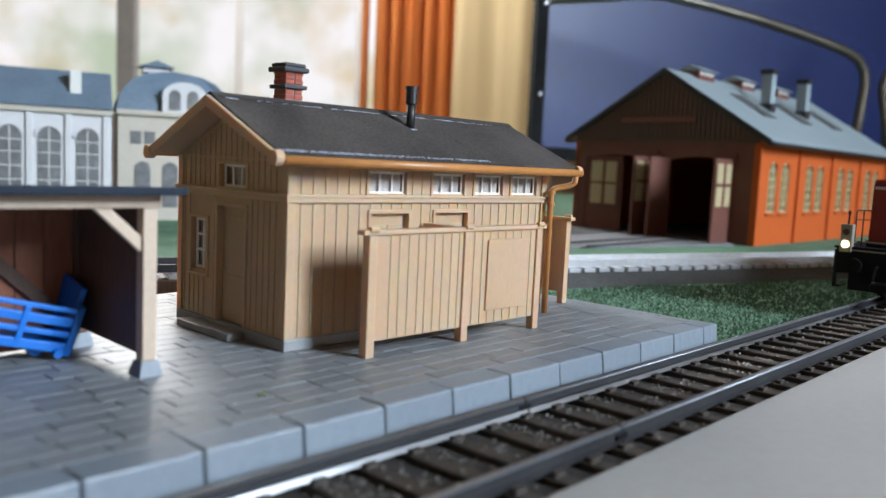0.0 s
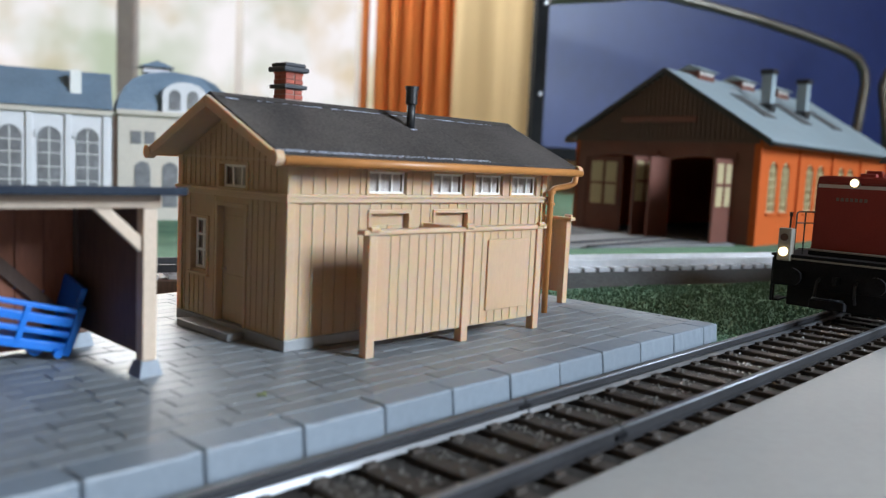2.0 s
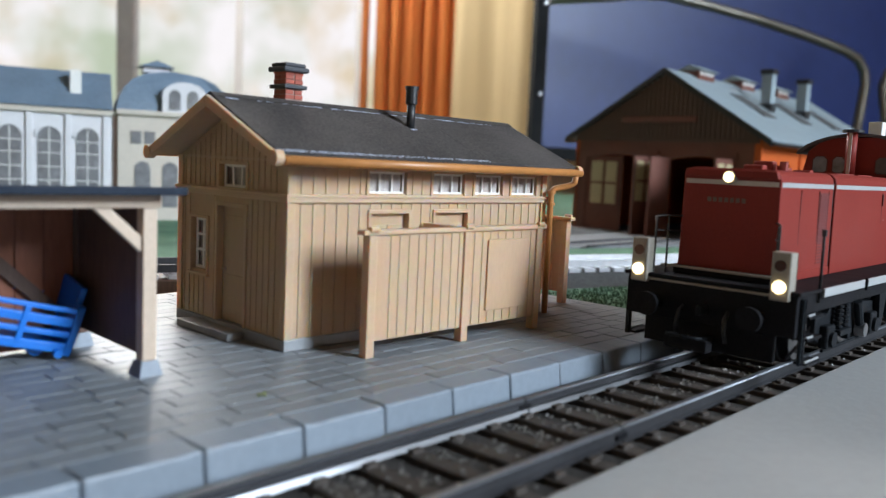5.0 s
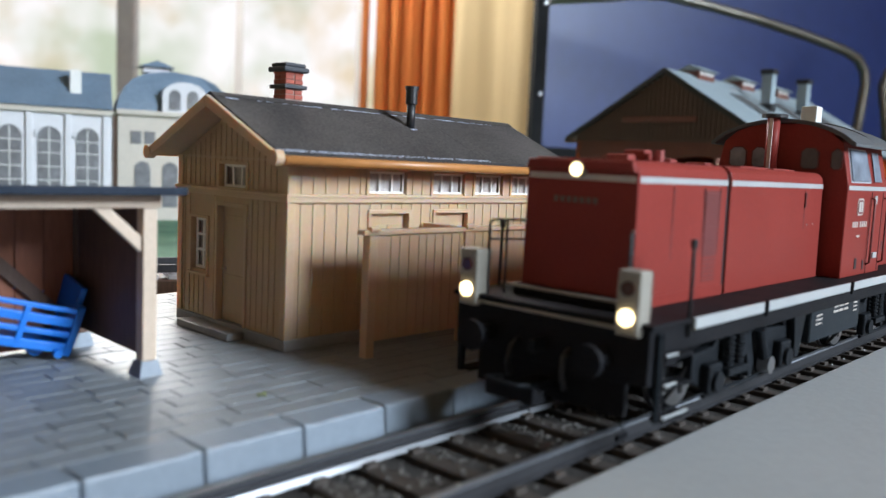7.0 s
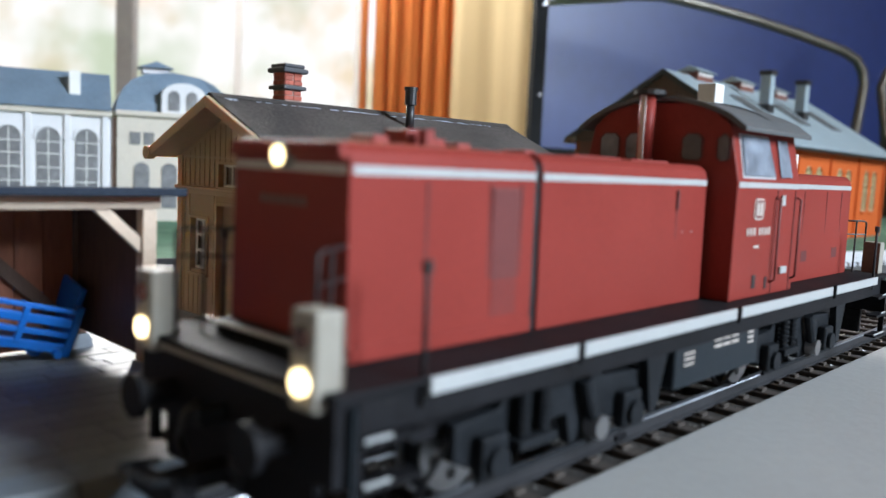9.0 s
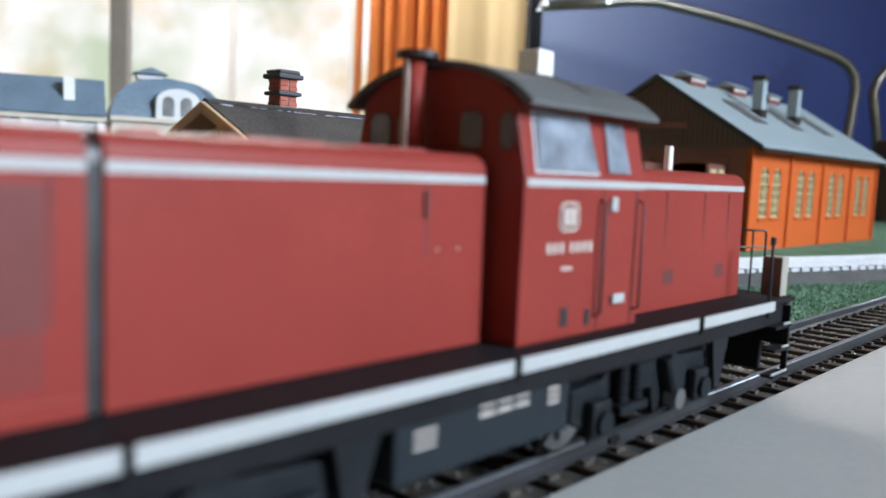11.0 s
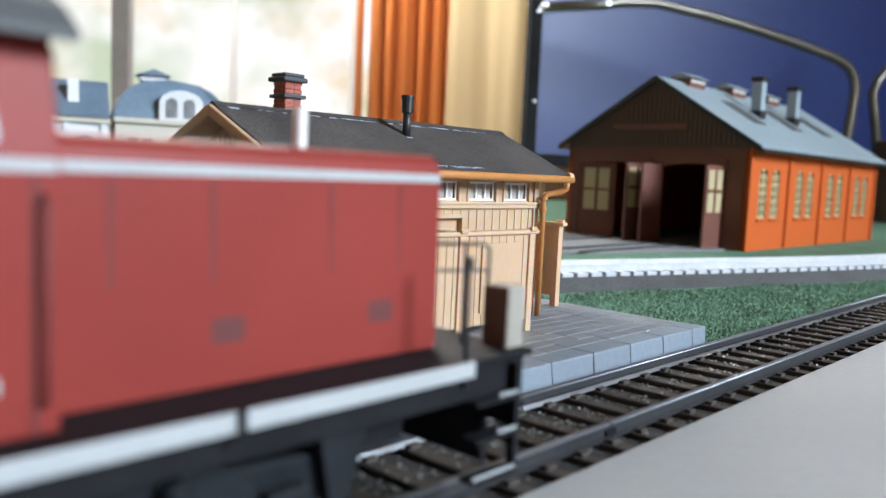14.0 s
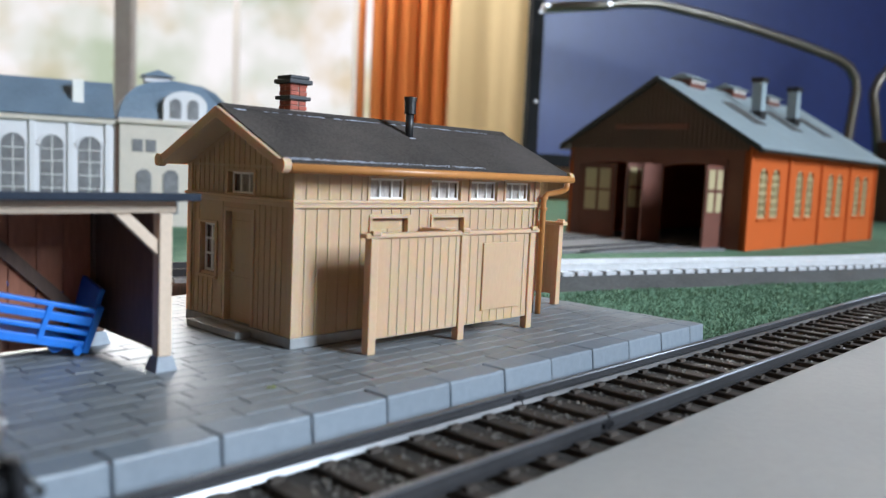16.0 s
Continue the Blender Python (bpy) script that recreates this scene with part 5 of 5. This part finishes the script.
        for s in (-1, 1):
            bf = part("buffer", rods(1.3, ((X(0), s * 10.1, 11.5), (X(-3.6), s * 10.1, 11.5)), seg=14), FRAMEBLK, e, "sprung black buffer")
            part("buffer_head", rods(2.3, ((X(-3.6), s * 10.1, 11.5), (X(-4.5), s * 10.1, 11.5)), seg=18), FRAMEBLK, bf)
            l = part("lamp_housing", boxes(bx(-1.3, 1.7, s * 13.9 - 1.75, s * 13.9 + 1.75, 15.2, 23.9), bevel=0.3), LAMPBOX, e, "pale grey twin lamp housing")
            # the housing is pale; this dark plate paints shade on its inward side
            part("housing_shade_plate", boxes(bx(1.7, 1.95, s * 13.9 - 1.7, s * 13.9 + 1.7, 15.2, 23.7)), REARBOX, l, "dark brown plate painted as the housing's shaded side")
            part("housing_face", boxes(bx(-1.36, -1.3, s * 13.9 - 1.3, s * 13.9 + 1.3, 15.8, 23.3)), LAMPBOX if lit else REARBOX, l)
            part("lens", rods(1.15, ((X(-1.2), s * 13.9, 17.7), (X(-1.75), s * 13.9, 17.7)), seg=18), LENS_ON if lit else LENS_OFF, l, "lit lamp lens" if lit else "dark lamp lens")
            part("lens", rods(1.0, ((X(-1.2), s * 13.9, 21.5), (X(-1.7), s * 13.9, 21.5)), seg=18), LENS_OFF, l, "dark red lamp lens")
            part("handrail", pipe([(X(1.4), s * 12.2, DZ + 0.6), (X(1.4), s * 12.2, 27.7), (X(1.6), s * 12.1, 28.2), (X(2.2), s * 11.8, 28.4), (X(7.0), s * 9.4, 28.4)], 0.2), BLACK, e, "thin black front railing", smooth=True)
            part("handrail", rods(0.16, ((X(1.4), s * 12.2, 25.4), (X(7.0), s * 9.4, 25.4))), BLACK, e, "thin black middle rail")
            part("handrail_post", rods(0.2, ((X(4.0), s * 10.9, DZ + 0.6), (X(4.0), s * 10.9, 28.4))), BLACK, e)
            part("grab_rail", pipe([(X(10.2), s * 17.0, DZ - 2), (X(10.2), s * 16.9, 27.0), (X(10.0), s * 16.6, 27.6)], 0.27), BLACK, e, "upright black grab rail", smooth=True)
            part("grab_knob", rods(0.5, ((X(10.2), s * 16.9, 26.6), (X(10.2), s * 16.9, 27.8)), seg=8), BLACK, e)
            # ladder of steps with pale edges
            st = part("step_side", boxes(bx(1.8, 2.4, s * 17.3 - 0.5, s * 17.3 + 0.5, 3.8, DZ - 0.6)), FRAMEBLK, e, "step ladder at the corner")
            part("step_side_edge", boxes(bx(1.4, 1.8, s * 17.3 - 0.3, s * 17.3 + 0.3, 3.8, DZ - 0.6)), TANK, st)
            for z in (3.8, 8.2, 12.2):
                part("step", boxes(bx(2.4, 9.4, s * 17.0 - 1.3, s * 17.0 + 0.9, z, z + 0.5)), FRAMEBLK, st)
                lo, hi = sorted((s * 17.85, s * 18.15))
                part("step_edge", boxes(bx(2.4, 9.4 if z < 5 else 5.6, lo, hi, z, z + 0.8), bevel=0.1), STRIPE, st, "pale step edge")
            part("hose", pipe([(X(0), s * 4.5, 11.5), (X(-1.6), s * 4.6, 10.6), (X(-2.0), s * 4.8, 8.0), (X(-1.2), s * 4.9, 6.0)], 0.4), BLACK, e, "black brake hose", smooth=True)
        cp = part("coupling", boxes(bx(-6.5, 1, -1.6, 1.6, 5.0, 6.6), bx(-7.5, -6.2, -4.2, 4.2, 4.6, 6.9), bx(-6.5, -5.0, -4.2, -3.2, 4.6, 6.4), bevel=0.2), FRAMEBLK, e, "black hook coupling")
        part("coupling_loop", pipe([(X(-5), -3, 6.9), (X(-8.8), -3, 7.4), (X(-9.2), -2.4, 7.4), (X(-9.2), 2.4, 7.4), (X(-8.8), 3, 7.4), (X(-5), 3, 6.9)], 0.3), BOGIE, cp, "dark wire coupling loop", smooth=True)
        part("hook", boxes(bx(-3.0, 0, -0.6, 0.6, 10.6, 12.4), bevel=0.2), BOGIE, e)
    end(0.0, 1, True)
    end(157.0, -1, False)
    part("rear_lamp", rods(1.4, ((148.8, 0, 36.4), (150.2, 0, 36.4)), seg=16), LAMPBOX, e)
    # cab with sloping upper sides and arched roof
    hw = 14.2
    cab = part("cab", prism([(-hw, DZ + 0.75), (hw, DZ + 0.75), (hw, 36.0), (hw - 1.8, 44.6), (hw - 4.6, 47.0), (hw - 9, 48.4), (-hw + 9, 48.4), (-hw + 4.6, 47.0), (-hw + 1.8, 44.6), (-hw, 36.0)], 81.2, 107.3, bevel=0.25), RED, e, "crimson driver's cab")
    roof = [(-15.2, 43.8)] + [(-15.2 + 30.4 * k / 12, 44.5 + 4.9 * (1 - ((k - 6) / 6) ** 2) ** 0.8) for k in range(13)] + [(15.2, 43.8)] + [(14.4 - 28.8 * k / 12, 43.9 + 4.7 * (1 - ((k - 6) / 6) ** 2) ** 0.8) for k in range(13)]
    part("cab_roof", prism(roof, 80.4, 108.2, bevel=0.12), GREYROOF, e, "grey arched cab roof")
    part("roof_box", boxes((102.3, 105.9, 0.6, 4.2, 48.2, 53.8), bevel=0.2), WHITE, e, "white box on the cab roof")
    part("roof_rib", prism([(-14.8, 44.7)] + [(-14.8 + 29.6 * k / 12, 44.8 + 4.9 * (1 - ((k - 6) / 6) ** 2) ** 0.8) for k in range(13)] + [(14.8, 44.7)], 95, 95.6), GREYROOF, e)
    part("exhaust", rods(1.3, ((78.4, 0.8, 38.0), (78.4, 0.8, 49.4)), seg=12), RED, e, "crimson exhaust pipe", smooth=True)
    # highlight along the round pipe, put on as a thin pale strip
    part("exhaust_highlight", boxes((76.95, 77.2, 0.4, 1.2, 38.5, 49.2)), BAR, e, "pale strip painted as the exhaust's highlight")
    part("exhaust_cap", rods(2.6, ((78.8, 0.8, 49.4), (78.8, 0.8, 50.1)), seg=16), BLACK, e, "black exhaust cap")
    # cab windows: front, rear and sides
    def quad(name, pts, thick, material, parent, label=""):
        bm = bmesh.new()
        v = [bm.verts.new(Vector(p) * MM) for p in pts]
        f = bm.faces.new(v)
        n = (v[1].co - v[0].co).cross(v[2].co - v[0].co).normalized()
        r = bmesh.ops.extrude_face_region(bm, geom=[f])
        bmesh.ops.translate(bm, vec=n * thick * MM, verts=[g for g in r["geom"] if isinstance(g, bmesh.types.BMVert)])
        bmesh.ops.recalc_face_normals(bm, faces=bm.faces)
        return part(name, bm, material, parent, label)
    slope = lambda z: hw - (z - 36.0) / 8.6 * 1.8
    for s in (-1, 1):
        for x0, x1, lean in ((83.2, 96.4, 1.2), (97.8, 103.9, 0.8)):
            o = lambda x, z, out: (x, s * (slope(z) + out), z)
            quad("window_surround", [o(x0, 36.6, 0.05), o(x1, 36.6, 0.05), o(x1 - lean, 43.6, 0.05), o(x0 + lean * 0.3, 43.6, 0.05)], 0.25 * s, CABFRAME if x0 < 92 else RED, cab, "silver window frame" if x0 < 92 else "crimson window surround")
            quad("side_window", [o(x0 + 0.5, 37.0, 0.32), o(x1 - 0.5, 37.0, 0.32), o(x1 - lean - 0.4, 43.3, 0.32), o(x0 + lean * 0.3 + 0.45, 43.3, 0.32)], 0.06 * s, CABGLASS, cab, "side window with a reflection painted in pale blotches")
        lo, hi = sorted((s * hw, s * (hw + 0.1)))
        part("side_stripe", boxes((81.6, 107.0, lo, hi, 35.1, 36.0)), STRIPE, cab)
        part("door_joint", boxes((97.3, 97.6, lo, hi, 17.2, 34.8), (105.4, 105.7, lo, hi, 17.2, 34.8)), JOINTRED, cab, "door outline")
        for x in (96.8, 106.1):
            part("grab_rail", pipe([(x, s * (hw + 0.1), 33.6), (x, s * (hw + 0.9), 33.2), (x, s * (hw + 0.9), 19.6), (x, s * (hw + 0.1), 19.2)], 0.22), GRILLE, cab, "long dark red grab rail", smooth=True)
        part("door_latch", boxes((100.4, 103.2, min(s * hw, s * (hw + 0.5)), max(s * hw, s * (hw + 0.5)), 20.4, 21.6), bevel=0.1), STRIPE, cab, "pale door latch")
        part("door_latch", boxes((99.0, 100.4, min(s * hw, s * (hw + 0.4)), max(s * hw, s * (hw + 0.4)), 32.2, 34.0), bevel=0.1), STRIPE, cab)
        part("step_recess", boxes((89.4, 90.8, lo, hi, 18.6, 20.8), (94.6, 95.6, lo, hi, 18.2, 20.2)), BLACK, cab)
        # plain badge and lettering bars
        bl, bh = sorted((s * (hw + 0.02), s * (hw + 0.12)))
        ring = [(88.10 + 0.7, 29.9), (92.10 - 0.7, 29.9), (92.10, 30.6), (92.10, 32.7), (92.10 - 0.7, 33.4), (88.10 + 0.7, 33.4), (88.10, 32.7), (88.10, 30.6)]
        badge = part("badge", prism(ring, bl, bh, "y"), BAR, cab, "pale rounded badge with a white rim")
        part("badge_field", prism([(90.10 + (x - 90.10) * 0.86, 31.65 + (z - 31.65) * 0.83) for x, z in ring], min(bl, bl - 0.04), bh + (0.04 if s > 0 else 0), "y"), GRILLE, badge)
        part("badge_mark", boxes((88.90, 89.95, bl - 0.08, bh + 0.08, 30.6, 32.7), (90.25, 91.30, bl - 0.08, bh + 0.08, 30.6, 32.7)), BAR, badge)
        for k in range(7):
            part("lettering_bar", boxes((85.90 + k * 1.3 + (0.8 if k > 2 else 0), 86.60 + k * 1.3 + (0.8 if k > 2 else 0), bl, bh, 27.4, 28.6)), BAR, cab)
        part("lettering_bar", boxes((88.90, 91.10, bl, bh, 25.3, 25.7)), BAR, cab)
    for y0, y1 in ((-12.4, -10.6), (-7.8, -4.6), (3.0, 5.8), (7.4, 10.8)):
        c, h = (y0 + y1) / 2, (y1 - y0) / 2
        arch = [(c - h + 0.5, 39.2), (c + h - 0.5, 39.2), (c + h, 39.7), (c + h, 42.4), (c + h - 0.8, 43.2), (c - h + 0.8, 43.2), (c - h, 42.4), (c - h, 39.7)]
        part("window_surround", prism([(c + (a - c) * (h + 0.3) / h, 41.2 + (b - 41.2) * 1.12) for a, b in arch], 81.02, 81.22), JOINTRED, cab, "dark red window rim")
        # panes on one half get the painted reflection colour, the others stay dark
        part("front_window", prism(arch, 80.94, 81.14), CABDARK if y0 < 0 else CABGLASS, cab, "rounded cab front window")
        part("rear_window", boxes((107.34, 107.5, y0, y1, 38.9, 43.4)), CABDARK, cab)
    # fuel tank with lettering bars
    tank = part("fuel_tank", boxes((61, 89.5, -16.2, 16.2, 6.6, 14.0), bevel=0.4), TANK, e, "dark slate fuel tank between the bogies")
    for s in (-1, 1):
        lo, hi = sorted((s * 16.22, s * 16.3))
        for k in range(6):
            part("lettering_bar", boxes((73 + (k % 3) * 3.0, 75.4 + (k % 3) * 3.0, lo, hi, 12.2 - (k // 3) * 1.0, 12.6 - (k // 3) * 1.0)), BAR, tank)
        for k in range(3):
            part("lettering_bar", boxes((63.4, 66.6, lo, hi, 11.4 - k * 0.8, 11.65 - k * 0.8)), BAR, tank)
        for k in range(3):
            part("lettering_bar", boxes((85, 87.2, lo, hi, 12.0 - k * 0.8, 12.3 - k * 0.8)), BAR, tank)
    # bogies
    wheels = []
    for bx0 in (37.0, 112.0):
        bg = part("bogie", boxes((bx0 - 19, bx0 + 19, -9, 9, 5.0, 8.4)), BOGIE, e, "dark bogie")
        for s in (-1, 1):
            lo, hi = sorted((s * 12.6, s * 14.2))
            part("side_frame", prism([(bx0 - 19, 6.0), (bx0 - 16, 4.6), (bx0 - 9.5, 4.6), (bx0 - 8, 7.4), (bx0 + 1, 7.4), (bx0 + 2, 3.4), (bx0 + 8, 3.4), (bx0 + 11, 5.0), (bx0 + 17, 5.0), (bx0 + 19, 6.4), (bx0 + 18, 10.4), (bx0 + 9, 11.0), (bx0 + 6, 12.4), (bx0 - 10, 12.4), (bx0 - 12, 10.4), (bx0 - 19, 10.0)], lo, hi, "y", bevel=0.2), BOGIE, bg, "cast bogie side frame")
            for k in (-9.2, -5.4):
                for q in range(6):
                    part("spring_coil", rods(0.95, ((bx0 + k, s * 15.3, 7.5 + q * 0.82), (bx0 + k, s * 15.3, 7.95 + q * 0.82)), seg=12), BOGIE, bg, "coil of a suspension spring")
                part("spring_core", rods(0.6, ((bx0 + k, s * 15.3, 7.2), (bx0 + k, s * 15.3, 12.6))), FRAMEBLK, bg)
            part("spring_yoke", boxes((bx0 - 10.8, bx0 - 3.8, s * 15.3 - 1.2, s * 15.3 + 1.2, 5.9, 7.1), bevel=0.2), BOGIE, bg, "yoke under the springs")
            for ax in (-14.0, 14.0):
                lo2, hi2 = sorted((s * 14.1, s * 15.8))
                part("axle_box", boxes((bx0 + ax - 2.2, bx0 + ax + 2.2, lo2, hi2, 3.8, 8.4), bevel=0.4), BOGIE, bg, "axle box")
                part("axle_cover", rods(1.6, ((bx0 + ax, s * 15.8, 5.6), (bx0 + ax, s * 16.5, 5.6)), seg=14), BOGIE, bg)
            lo3, hi3 = sorted((s * 14.3, s * 15.6))
            part("hanger", prism([(bx0 + 17.2, 12.4), (bx0 + 23, 12.4), (bx0 + 20.4, 4.6), (bx0 + 18.8, 4.6)], lo3, hi3, "y", bevel=0.12), BOGIE, bg, "tapered hanger plate")
            part("damper", rods(0.9, ((bx0 + 3, s * 15.2, 11.6), (bx0 + 5.5, s * 15.4, 5.4)), seg=10), BOGIE, bg, "slanting damper")
            part("damper_hub", rods(1.5, ((bx0 + 5.5, s * 14.6, 5.4), (bx0 + 5.5, s * 16.6, 5.4)), seg=14), STEEL, bg)
            part("brake_rod", rods(0.35, ((bx0 - 16, s * 14.8, 3.4), (bx0 + 18, s * 14.8, 3.4))), BOGIE, bg)
            part("sand_pipe", pipe([(bx0 - 18.5, s * 13.5, 9), (bx0 - 19.6, s * 12, 5), (bx0 - 19.0, s * 9.2, 1.2)], 0.35), BLACK, bg)
        for ax in (-14.0, 14.0):
            bm = rods(5.4, ((0, -9.3, 0), (0, -6.9, 0)), ((0, 6.9, 0), (0, 9.3, 0)), seg=28)
            rod(bm, (0, -12.5, 0), (0, 12.5, 0), 1.1, 12)
            w = part("wheelset", bm, BOGIE, e, "steel wheelset", at=mpose(bx0 + ax, 0, 5.4))
            for s in (-1, 1):
                bmf = rods(6.0, ((0, s * 6.7, 0), (0, s * 7.3, 0)), seg=28)
                part("flange", bmf, STEEL, w)
                part("wheel_rim", rods(5.0, ((0, s * 9.3, 0), (0, s * 9.45, 0)), seg=28), STEEL, w)
                for k in range(5):
                    an = k * 2 * math.pi / 5
                    part("wheel_boss", rods(0.7, ((3 * math.cos(an), s * 9.45, 3 * math.sin(an)), (3 * math.cos(an), s * 9.6, 3 * math.sin(an))), seg=8), BLACK, w)
            wheels.append((w, bx0 + ax))
    return e, wheels


loco, wheelsets = locomotive()


# ---- what moves ----
# where the front lamps of the locomotive stand along the track, second by second, in millimetres
RUN = [(0, 258), (1, 232.6), (2, 207.6), (3, 182.2), (4, 157.6), (5, 132.2), (6, 106.6), (6.5, 93.6), (7, 80.8), (7.5, 67.8), (8, 54.8), (8.5, 41.9), (9, 28.8),
       (10, 2.6), (11, -24.0), (11.5, -37.2), (12, -49.8), (12.5, -61.9), (13, -74.8), (13.5, -88.0), (14, -101.4), (14.5, -115.3), (15, -129.6), (15.5, -144.4), (16, -159.0)]


def along(t):
    for (t0, x0), (t1, x1) in zip(RUN, RUN[1:]):
        if t <= t1:
            return x0 + (x1 - x0) * (t - t0) / (t1 - t0)
    return RUN[-1][1]


def motions():
    walk(loco, [(t, mpose(x, -16.1, -1.3)) for t, x in RUN])
    for w, x in wheelsets:
        rows = []
        for i in range(65):
            t = i * 0.25
            turn = math.degrees((along(t) - 258) / 5.4)
            rows.append((t, mpose(x, 0, 5.4, 0, turn, 0)))
        walk(w, rows)


motions()
